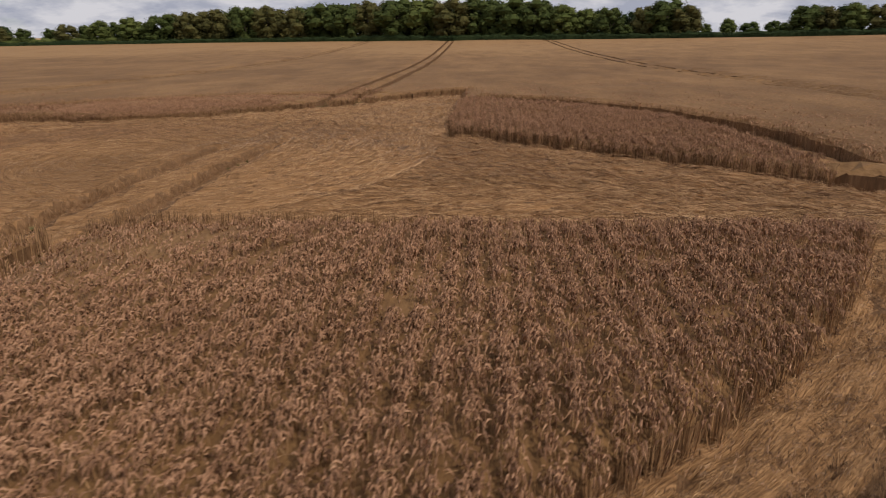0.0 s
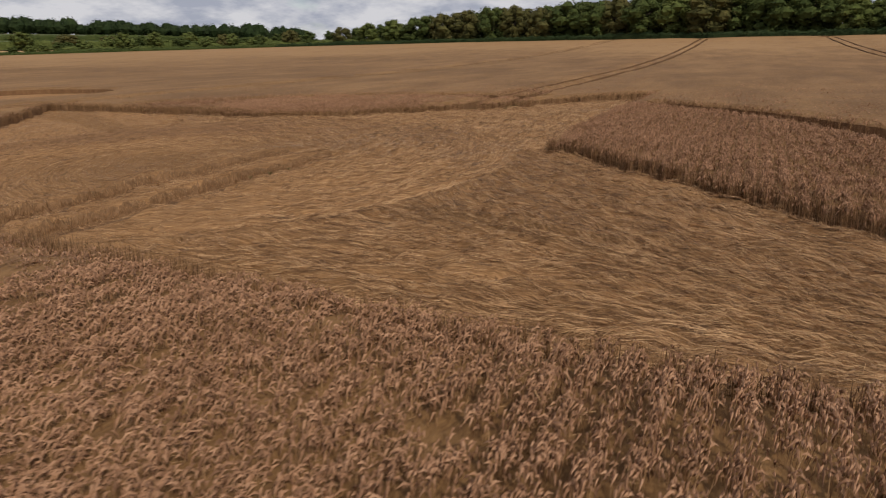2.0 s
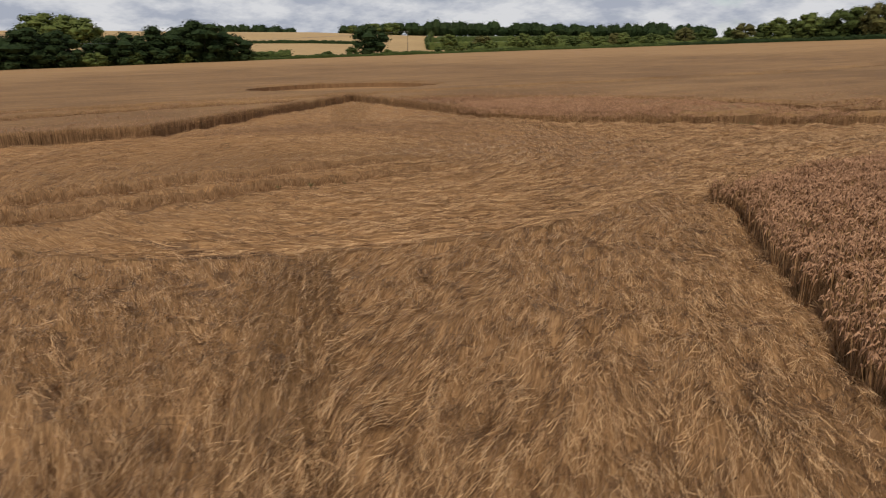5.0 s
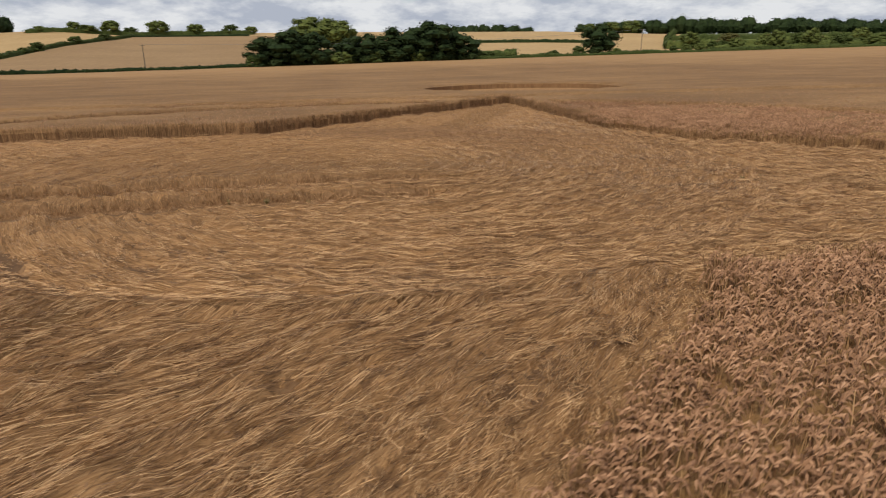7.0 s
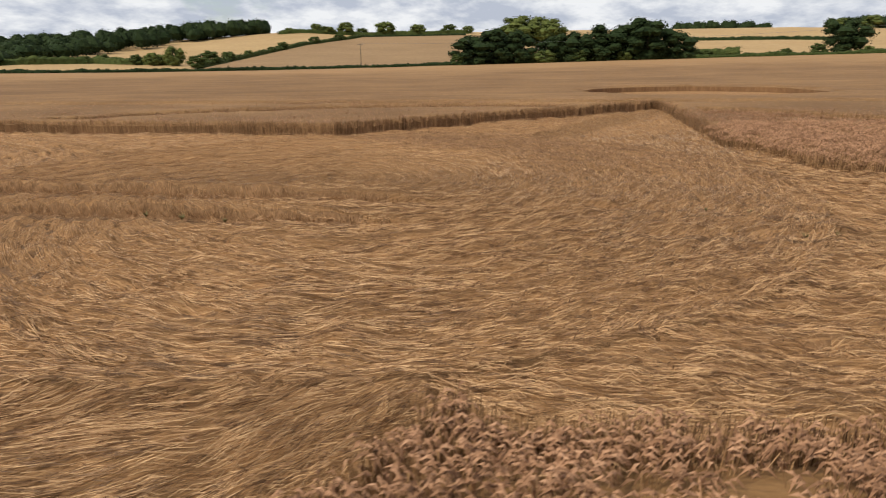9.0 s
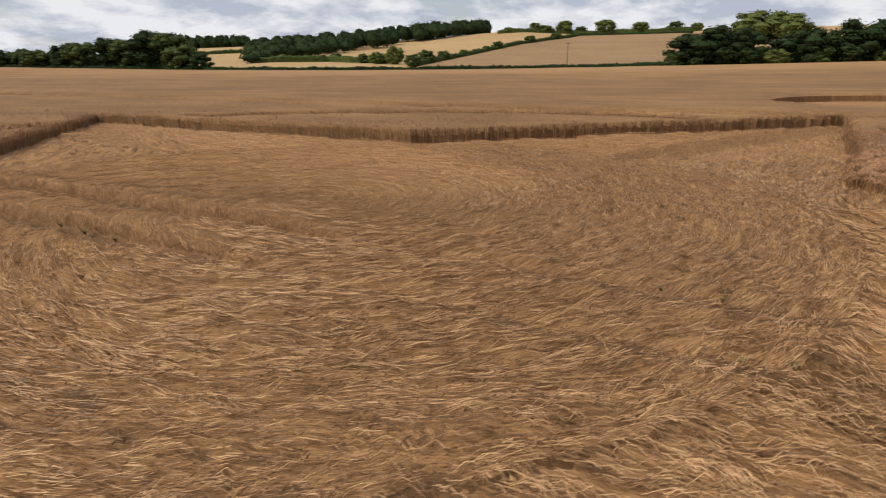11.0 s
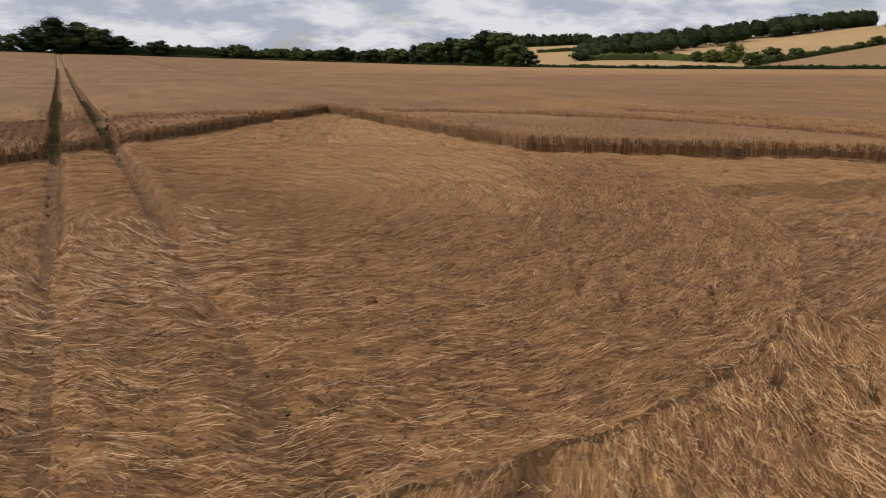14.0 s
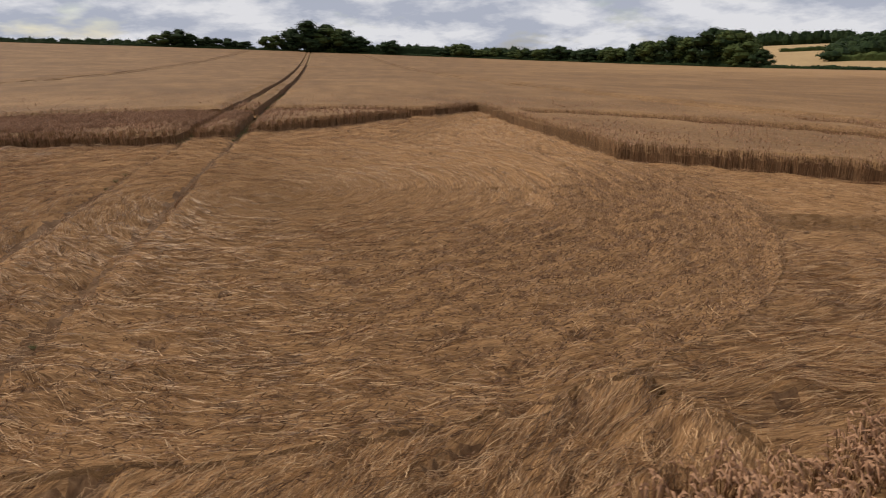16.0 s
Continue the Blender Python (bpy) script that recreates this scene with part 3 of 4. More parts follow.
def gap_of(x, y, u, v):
    """Short gaps between the swathes, their shade put into the colour: 0 to 1."""
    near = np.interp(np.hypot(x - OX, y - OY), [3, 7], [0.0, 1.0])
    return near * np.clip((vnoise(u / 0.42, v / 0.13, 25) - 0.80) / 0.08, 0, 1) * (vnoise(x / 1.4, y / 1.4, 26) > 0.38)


def bank_run(y):
    return np.interp(y, [25.6, 27.6], [1.0, 0.0])


def mat_height(x, y):
    r = np.hypot(x - OX, y - OY)
    d, u, v = lay_of(x, y)
    seam = np.clip(np.abs(r - DISC) / 0.6, 0.1, 1)
    h = 0.14 + seam * (0.15 * np.clip(r / 8, 0.3, 1) * (vnoise(u / 0.6, v / 0.2, 21) - 0.5) + 0.10 * (vnoise(u / 1.7, v / 0.6, 22) - 0.5)) + 0.10 * (vnoise(x / 4.0, y / 4.0, 23) - 0.5)
    h = h + 0.07 * (vnoise(x / 0.33, y / 0.33, 24) - 0.5) - 0.13 * gap_of(x, y, u, v)
    h = h + 0.06 * np.exp(-((r - DISC) / 0.25) ** 2) - 0.03 * np.exp(-((r - DISC + 0.5) / 0.25) ** 2)
    for x0 in RUTS[:2]:
        w = 0.45 + 0.55 * vnoise(x * 0, y / 1.1, 31 + int(x0))
        q = np.abs(x - rut_x(x0, y) + 0.12 * (vnoise(x * 0, y / 0.9, 35 + int(x0)) - 0.5))
        north = np.interp(y, [26, 30], [0.0, 1.0])
        h = h - np.interp(y, [24, 28], [0.10, 0.06]) * (0.7 + 0.6 * w) * np.exp(-(q / 0.22) ** 2) + 0.05 * w * north * np.exp(-((q - 0.5) / 0.22) ** 2)
        # south of the middle a half-risen bank stands along the west side of each rut
        west = rut_x(x0, y) - x
        bank = np.clip((west - 0.15) / 0.13, 0, 1) * np.exp(-np.clip(west - 0.42, 0, 9) / 0.8)
        h = h + bank_run(y) * (0.11 + 0.10 * vnoise(x / 0.5, y / 0.5, 37) + 0.04 * w) * bank
    return 0.05 + np.where(h > 0.09, h - 0.05, 0.04 * np.exp(np.minimum(h - 0.09, 0) / 0.04))


def build_flat():
    step = 0.09
    gx, gy = np.meshgrid(np.arange(OX - 29, OX + 29, step), np.arange(OY - 29, OY + 29, step), indexing="ij")
    r = np.hypot(gx - OX, gy - OY)
    star, ring = laid_depth(gx, gy) > -0.25, (r > RING_IN - 0.25) & (r < RING_OUT + 0.25)
    mask = star | ring
    for cx, cy, rad in TROD:
        mask |= np.hypot(gx - cx, gy - cy) < rad + 0.3
    idx = -np.ones(gx.shape, int)
    # the ring's far side needs no fine grid, but keeps one mesh
    idx[mask] = np.arange(mask.sum())
    x, y = gx[mask] + rng.uniform(-.03, .03, mask.sum()), gy[mask] + rng.uniform(-.03, .03, mask.sum())
    a, b, c, d = idx[:-1, :-1], idx[1:, :-1], idx[1:, 1:], idx[:-1, 1:]
    ok = (a >= 0) & (b >= 0) & (c >= 0) & (d >= 0)
    f = np.c_[a[ok], b[ok], c[ok], d[ok]]
    z = ground_z(x, y) + mat_height(x, y) - 0.06
    _, u, v = lay_of(x, y)
    cx, cy = x[f].mean(1), y[f].mean(1)
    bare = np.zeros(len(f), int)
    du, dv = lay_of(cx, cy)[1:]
    # dark stem colour stands in for the shade inside the gaps
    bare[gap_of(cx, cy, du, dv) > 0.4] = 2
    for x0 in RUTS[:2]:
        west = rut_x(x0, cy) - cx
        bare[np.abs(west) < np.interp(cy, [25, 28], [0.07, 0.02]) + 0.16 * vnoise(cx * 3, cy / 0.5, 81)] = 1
        # shade on each bank's east face, also put into the colour
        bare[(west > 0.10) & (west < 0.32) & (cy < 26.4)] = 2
    ob = mesh_object("flattened_wheat", np.c_[x, y, z], f, [M_MAT, M_SOIL, M_SHADED_STEM], smooth=True, uv=np.c_[u, v], face_mats=bare)
    tagged(ob, "brown wheat pressed flat and combed into swirls", "flattened crop", kind="stuff")
    # disc beyond the tip
    m = 48
    rr = np.linspace(0.4, SAT[2] + 0.3, 14)
    A, R = np.meshgrid(np.linspace(0, 2 * np.pi, m, endpoint=False), rr)
    sx, sy = SAT[0] + (R * np.cos(A)).ravel(), SAT[1] + (R * np.sin(A)).ravel()
    i, j = np.meshgrid(np.arange(13), np.arange(m), indexing="ij")
    i, j = i.ravel(), j.ravel()
    sf = np.c_[i * m + j, (i + 1) * m + j, (i + 1) * m + (j + 1) % m, i * m + (j + 1) % m]
    far = mesh_object("flattened_disc", np.c_[sx, sy, ground_z(sx, sy) + 0.03], sf, [M_MAT], smooth=True, uv=np.c_[(A * R).ravel(), R.ravel()])
    tagged(far, "small disc of wheat pressed flat in the field", "flattened crop", kind="stuff")
    return ob


flat = build_flat()


def ripe_patch(x, y):
    """A crescent of the swirl where the ears lie uppermost: 0 to 1."""
    r, a = np.hypot(x - OX, y - OY), np.degrees(np.arctan2(y - OY, x - OX)) % 360
    along = np.interp(a, [10, 35, 95, 125, 180, 205], [0.0, 0.25, 0.25, 1.0, 1.0, 0.0])
    inner = np.interp(a, [10, 40, 65, 100, 140, 180, 205], [8.5, 6.5, 5.0, 4.0, 5.2, 6.3, 8.5])
    return along * np.clip((r - inner) / 1.6, 0, 1) * np.clip((DISC + 0.2 - r) / 0.3, 0, 1)


def loose_straw():
    # tufts of straw that lie the same way
    n = 205000
    r = 28.5 * rng.random(n) ** 0.5
    a = rng.uniform(-np.pi, np.pi, n)
    x, y = OX + r * np.cos(a), OY + r * np.sin(a)
    deg = np.degrees(a)
    want = np.clip(1.2 - way_off(x, y) / 20, 0.42, 1)
    inring = np.abs(r - 22.68) < 0.75
    inside = (laid_depth(x, y) > 0.06) | (inring & (deg > -75) & (deg < -30))
    for cx, cy, rad in TROD:
        inside |= np.hypot(x - cx, y - cy) < rad + 0.1
    for x0 in RUTS[:2]:
        ragged = 0.13 + 0.15 * vnoise(x * 0, y / 0.5, 33 + int(x0))
        west = rut_x(x0, y) - x
        inside &= (np.abs(west) > ragged) | (rng.random(n) < np.interp(y, [24, 31], [0.20, 0.46]))
        inside &= ~((west > 0.05) & (west < 0.38) & (y < 26.6)) | (rng.random(n) < 0.4)
    keep = inside & (rng.random(n) < want * (1 - 0.75 * ripe_patch(x, y)) * np.where(star_depth(x, y) < -1.5, 0.45, 1.0))
    x, y = x[keep], y[keep]
    per = 10
    n = len(x)
    d, u, v = lay_of(x, y)
    ripe = ripe_patch(x, y)
    d = d + (vnoise(u / 1.3, v / 0.5, 41) - 0.5) * 0.7 + rng.normal(0, 0.12, n) + ripe * rng.normal(0, 0.6, n)
    lift = rng.exponential(0.028, n) + 0.004
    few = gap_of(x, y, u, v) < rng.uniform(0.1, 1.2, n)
    # about a fifth of the tufts: shade of deep gaps put into the colour
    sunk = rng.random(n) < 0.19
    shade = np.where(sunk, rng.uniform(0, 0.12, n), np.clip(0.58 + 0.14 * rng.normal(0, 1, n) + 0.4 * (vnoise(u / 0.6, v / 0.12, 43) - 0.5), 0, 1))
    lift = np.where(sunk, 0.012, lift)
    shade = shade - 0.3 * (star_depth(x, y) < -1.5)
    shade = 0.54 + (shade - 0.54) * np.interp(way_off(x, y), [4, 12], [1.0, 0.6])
    long = np.interp(vnoise(x / 2.5, y / 2.5, 44), [0.3, 0.7], [0.8, 1.25]) * np.where(star_depth(x, y) < 0, 0.55, 1.0)
    x, y, d, u, v, ripe, lift, shade, long = (q[few] for q in (x, y, d, u, v, ripe, lift, shade, long))
    n = len(x)
    off = way_off(x, y)
    x, y, d, lift, off, ripe, shade, long = (np.repeat(q, per) for q in (x, y, d, lift, off, ripe, shade, long))
    big = np.interp(off, [4, 10, 22, 40], [0.78, 0.85, 1.0, 1.3])
    n = len(x)
    t, w = rng.normal(0, 0.13, n), rng.normal(0, 0.024, n)
    x, y = x + np.cos(d) * t - np.sin(d) * w, y + np.sin(d) * t + np.cos(d) * w
    d = d + rng.normal(0, 0.13, n) + (rng.random(n) < 0.08) * rng.normal(0, 0.7, n)
    length = rng.uniform(0.12, 0.28, n) * long * np.interp(off, [8, 14], [1.0, 0.8]) * (1 - 0.45 * ripe)
    wide = rng.uniform(0.0018, 0.0038, n) * big
    dx, dy = np.cos(d), np.sin(d)
    lift = lift * rng.uniform(0.5, 1.2, n) + 0.003
    for x0 in RUTS[:2]:
        lift = lift + rng.uniform(0.03, 0.11, n) * np.interp(y, [27, 31], [0.2, 1.0]) * np.exp(-((x - rut_x(x0, y)) / 0.17) ** 2)
    roll = np.sign(rng.normal(0, 1, n)) * rng.uniform(0.45, 1.1, n)
    bow = rng.normal(0, 0.018, n) + np.repeat(rng.normal(0, 0.03, n // per), per)
    P = []
    for t, hz, ww, bend in ((-0.5, 0.3, 0.8, 0.0), (0.05, 1.0, 1.1, 1.0), (0.5, 0.75, 1.0, 0.0)):
        cx, cy = x + dx * length * t - dy * bow * bend, y + dy * length * t + dx * bow * bend
        z = ground_z(cx, cy) + mat_height(cx, cy) + lift * hz
        hx, hz2 = np.cos(roll) * wide * ww, np.sin(roll) * wide * ww
        P += [np.c_[cx - dy * hx, cy + dx * hx, z - hz2 + wide], np.c_[cx + dy * hx, cy - dx * hx, z + hz2 + wide]]
    bent, flatter = off < 4.6, (off >= 4.6) & (off < 12)
    P = np.stack(P, 1)
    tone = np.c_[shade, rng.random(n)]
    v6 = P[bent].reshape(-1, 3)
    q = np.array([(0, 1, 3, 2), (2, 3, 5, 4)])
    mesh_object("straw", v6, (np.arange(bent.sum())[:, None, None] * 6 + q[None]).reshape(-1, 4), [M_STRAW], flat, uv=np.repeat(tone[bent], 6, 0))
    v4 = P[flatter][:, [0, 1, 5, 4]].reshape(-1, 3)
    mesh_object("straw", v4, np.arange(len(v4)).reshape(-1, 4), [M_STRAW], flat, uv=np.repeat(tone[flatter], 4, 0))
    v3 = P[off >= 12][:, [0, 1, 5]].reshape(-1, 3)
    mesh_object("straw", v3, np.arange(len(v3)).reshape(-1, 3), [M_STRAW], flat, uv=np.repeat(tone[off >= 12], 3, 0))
    # ears that lie on top, thickest in the ripe crescent
    n = 430000
    r = np.r_[28.0 * rng.random(310000) ** 0.5, 11.0 * rng.random(n - 310000) ** 0.5]
    a = rng.uniform(-np.pi, np.pi, n)
    x, y = OX + r * np.cos(a), OY + r * np.sin(a)
    inring = (np.abs(r - 22.68) < 0.75) & (np.degrees(a) > -75) & (np.degrees(a) < -30)
    k = ((laid_depth(x, y) > 0.1) | inring) & (rng.random(n) < 0.95 * inring + np.interp(way_off(x, y), [6, 14, 22], [0.22, 0.10, 0.03]) * (np.arange(n) < 310000) + 0.9 * ripe_patch(x, y))
    x, y = x[k], y[k]
    n = len(x)
    d = lay_of(x, y)[0] + rng.normal(0, 0.7, n)
    tilt = rng.normal(0.15, 0.35, n)
    ax = np.c_[np.cos(d) * np.cos(tilt), np.sin(d) * np.cos(tilt), np.sin(tilt)]
    side, up = np.c_[-np.sin(d), np.cos(d), 0 * d], np.array([0, 0, 1.0])
    base = np.c_[x, y, ground_z(x, y) + mat_height(x, y) + 0.012 + rng.exponential(0.02, n)]
    size = rng.uniform(0.06, 0.09, n)[:, None]
    mid = base + ax * size * 0.45
    tri = np.array([(0, 3, 2), (0, 1, 3), (4, 2, 3), (4, 3, 1)])
    ev = np.stack([base, mid + side * 0.008, mid - side * 0.008, mid + up * 0.010, base + ax * size], 1).reshape(-1, 3)
    mesh_object("fallen_ear", ev, (np.arange(n)[:, None, None] * 5 + tri[None]).reshape(-1, 3), [M_EAR_LAID], flat)


loose_straw()


def bank_stems():
    """Short half-risen stems on the banks beside the wheel ruts."""
    n = 12000
    x0 = np.array(RUTS[:2])[rng.integers(0, 2, n)]
    y = rng.uniform(8, 27.4, n)
    x = rut_x(x0, y) - 0.14 - rng.gamma(1.3, 0.05, n)
    k = (star_depth(x, y) > 0.1) & (rng.random(n) < bank_run(y) * (0.35 + 0.65 * vnoise(x / 0.2, y / 0.2, 95)))
    x, y = x[k], y[k]
    n = len(x)
    g, top = ground_z(x, y), mat_height(x, y) + rng.uniform(-0.06, 0.05, n)
    w = rng.uniform(0.003, 0.006, n)
    lx, ly = rng.normal(0.03, 0.04, n), rng.normal(0, 0.07, n)
    v = np.stack([np.c_[x, y - w, g + 0.05], np.c_[x, y + w, g + 0.05], np.c_[x + lx, y + ly + w, g + top], np.c_[x + lx, y + ly - w, g + top]], 1)
    mesh_object("half_risen_stem", v.reshape(-1, 3), np.arange(n * 4).reshape(n, 4), [M_STEM], flat)


bank_stems()


# ---- trees, hedges and poles round the field: bearing from the star's middle (degrees to the left of +y), distance, height ----
NORTH_WOOD = [
    (26.3, 248, 11.8), (24.2, 242, 12.4), (21.8, 241, 13.4), (19.3, 234, 13.8), (17.3, 233, 14.1), (14.8, 225, 12.8), (12.2, 224, 14.3), (9.9, 218, 14.1),
    (7.9, 218, 15.0), (5.2, 211, 15.2), (2.4, 208, 15.5), (359.7, 202, 14.5), (357.0, 204, 15.1), (354.3, 201, 14.3), (351.7, 201, 13.7), (349.0, 198, 11.9),
    (346.9, 200, 10.5), (344.7, 196, 10.4), (341.7, 197, 10.6), (340.0, 197, 12.5), (338.2, 195, 10.5), (328.9, 194, 9.3), (327.4, 195, 8.7), (325.5, 195, 9.4),
    (323.9, 197, 8.8),
]
NORTH_WOOD_BACK = [
    (25.4, 257, 13.5), (23.0, 255, 14.7), (20.6, 249, 15.3), (18.4, 248, 15.7), (16.1, 242, 14.9), (13.6, 239, 15.6), (11.1, 233, 16.3), (9.1, 232, 16.8),
    (6.7, 226, 16.7), (4.0, 224, 17.3), (1.2, 217, 16.8), (358.6, 217, 16.6), (355.9, 214, 16.3), (353.2, 215, 15.4), (350.6, 212, 13.6), (348.3, 213, 12.0),
    (345.6, 211, 11.5), (343.2, 213, 11.0), (341.0, 209, 12.2), (338.9, 211, 12.0), (328.5, 206, 10.5), (326.7, 209, 10.9),
]
NORTH_GAP = [
    (343.4, 194, 5.0), (338.7, 330, 7.6), (337.0, 330, 9.9), (335.3, 330, 7.9), (333.6, 330, 8.1), (332.6, 330, 7.2),
]
EDGE_TREES = [
    (44.4, 268, 6.9), (41.7, 270, 5.6), (38.5, 269, 8.0), (36.8, 266, 7.1), (33.8, 261, 8.5), (31.3, 256, 9.7), (28.9, 252, 10.8), (27.5, 250, 8.4),
    (59.5, 258, 4.0), (57.4, 260, 4.8), (55.6, 261, 5.7), (52.6, 262, 8.0), (50.1, 264, 8.2), (48.1, 265, 5.7), (46.0, 266, 5.0), (43.7, 268, 7.1),
    (41.3, 269, 6.3),
]
LONE_CLUMP = [
    (97.4, 212, 10.5), (95.6, 216, 12.7), (93.4, 217, 11.9), (89.8, 225, 10.2), (88.3, 223, 11.2), (85.6, 226, 13.0), (83.6, 230, 13.7), (81.7, 229, 15.0),
    (79.1, 231, 10.2), (67.0, 258, 12.9),
]
CLUMP_SHRUBS = [
    (98.8, 208, 4.8), (90.7, 217, 4.9), (87.5, 220, 5.0), (83.6, 224, 3.8), (76.7, 233, 3.4), (74.8, 235, 2.8), (70.9, 243, 3.1), (68.6, 246, 4.5),
    (65.3, 251, 3.2), (62.3, 253, 0.5),
]
BEHIND_CLUMP = [
    (93.4, 330, 18.0), (90.7, 330, 16.1), (91.9, 336, 17.1),
]
CREST_TREES = [
    (114.1, 505, 4.3), (111.7, 505, 7.5), (110.8, 505, 5.9), (109.2, 505, 9.9), (107.8, 505, 5.9), (105.7, 505, 10.6), (102.8, 505, 8.1), (100.0, 505, 7.6),
    (98.3, 505, 6.1), (68.6, 535, 7.2), (66.7, 535, 9.7), (65.1, 535, 10.9),
]
HILL_HEDGE = [
    (122.4, 240, 5.0), (121.1, 262, 5.9), (119.6, 282, 4.6), (117.8, 310, 3.6), (115.8, 340, 3.3), (114.8, 352, 4.9), (112.0, 400, 4.8), (109.8, 440, 4.5),
    (124.1, 262, 7.9), (125.7, 270, 5.3), (127.0, 280, 4.5), (129.4, 300, 4.1), (130.6, 300, 3.4),
]
WEST_WOOD = [
    (151.6, 276, 9.2), (150.2, 272, 10.6), (148.3, 263, 12.3), (146.7, 259, 11.4), (144.9, 250, 14.8), (143.6, 247, 13.7), (142.6, 239, 9.4), (141.2, 232, 6.5),
    (150.9, 286, 10.3), (147.5, 274, 12.1), (144.2, 261, 14.0),
]
SOUTH_LINE = [
    (168.9, 342, 5.3), (167.5, 340, 8.3), (166.2, 338, 5.4), (164.2, 332, 6.8), (161.8, 322, 6.1), (160.0, 313, 6.8), (158.3, 306, 8.2), (155.8, 294, 7.2),
    (153.3, 283, 7.6), (173.9, 349, 8.8), (167.2, 339, 7.7), (165.6, 337, 5.7),
]
SOUTH_CLUMP = [
    (194.6, 356, 4.3), (193.2, 356, 7.7), (192.0, 356, 10.3), (190.8, 356, 7.2), (189.5, 357, 7.0), (188.1, 357, 6.7), (186.7, 357, 5.3), (184.3, 358, 9.2),
    (182.6, 358, 9.9), (180.9, 359, 17.7), (179.3, 358, 14.3), (178.1, 356, 13.3), (176.9, 354, 10.3),
]
FAR_WOOD_NORTH = [
    (69.5, 560, 7.3), (64.6, 560, 11.2), (61.2, 560, 14.6), (55.9, 560, 13.2), (55.0, 560, 9.2), (54.1, 560, 12.5), (48.3, 560, 11.8), (42.3, 560, 14.4),
    (37.2, 560, 10.5),
]
FAR_WOOD_WEST = [
    (137.0, 545, 5.4), (133.3, 545, 6.8), (128.3, 545, 8.8), (125.4, 545, 9.5), (121.0, 545, 10.5), (116.0, 545, 9.7),
]
FAR_RIDGE = [
    (143.4, 720, 17.1), (136.9, 720, 15.9), (204.1, 720, 9.5), (194.6, 720, 10.2), (80.7, 640, 10.9), (73.7, 640, 10.6),
]


def spot(bear, dist):
    x, y = OX - math.sin(radians(bear)) * dist, OY + math.cos(radians(bear)) * dist
    return x, y, float(ground_z(x, y))


def leaf_cards(centres, spread, count, size, seed):
    """Small bent leaf sprays round lumps: centres (n, 3), spread (n, 3) radii."""
    g = np.random.default_rng(seed)
    k = g.integers(0, len(centres), count)
    d = g.normal(0, 1, (count, 3))
    d /= np.linalg.norm(d, axis=1, keepdims=True)
    p = centres[k] + d * spread[k] * (g.uniform(0.55, 1.08, count) ** 0.7)[:, None]
    n = d + g.normal(0, 0.32, (count, 3)) + np.array([0, 0, 0.25])
    n /= np.linalg.norm(n, axis=1, keepdims=True)
    t = np.cross(n, g.normal(0, 1, (count, 3)))
    t /= np.linalg.norm(t, axis=1, keepdims=True) + 1e-9
    b = np.cross(n, t)
    s = size * g.uniform(0.55, 1.3, count)[:, None]
    tri = np.stack([p - t * s, p + b * s * 0.9 - n * s * 0.25, p + t * s], 1)
    return tri.reshape(-1, 3), np.arange(count * 3).reshape(count, 3)


def limb(bm, a, b, ra, rb, sides=6):
    a, b = Vector(a), Vector(b)
    q = (b - a).to_track_quat("Z", "Y")
    rings = []
    for p, r in ((a, ra), (b, rb)):
        rings.append([bm.verts.new(p + q @ Vector((r * math.cos(t), r * math.sin(t), 0))) for t in (2 * math.pi * k / sides for k in range(sides))])
    for k in range(sides):
        bm.faces.new((rings[0][k], rings[0][(k + 1) % sides], rings[1][(k + 1) % sides], rings[1][k]))
    bm.faces.new(rings[1])


def with_hulls(v, f, centres, radii, least, most, seed):
    """Adds a rough closed hull inside each lump of foliage."""
    th, ph = np.meshgrid(np.arange(6) * 2 * np.pi / 6, np.array([0.5, 1.57, 2.6]))
    ball = np.c_[(np.sin(ph) * np.cos(th)).ravel(), (np.sin(ph) * np.sin(th)).ravel(), np.cos(ph).ravel()]
    gen = np.random.default_rng(seed)
    quads = [(a * 6 + b, a * 6 + (b + 1) % 6, (a + 1) * 6 + (b + 1) % 6, (a + 1) * 6 + b) for a in range(2) for b in range(6)]
    tris = np.array([t for q in quads for t in ((q[0], q[3], q[2]), (q[0], q[2], q[1]))] + [(0, k, k + 1) for k in range(1, 5)])
    vs, fs, count = [v], [f], len(v)
    for c, r in zip(centres, radii):
        vs.append(np.array(c) + ball * np.array(r) * gen.uniform(least, most, (len(ball), 1)))
        fs.append(tris + count)
        count += len(ball)
    return np.concatenate(vs), np.concatenate(fs)


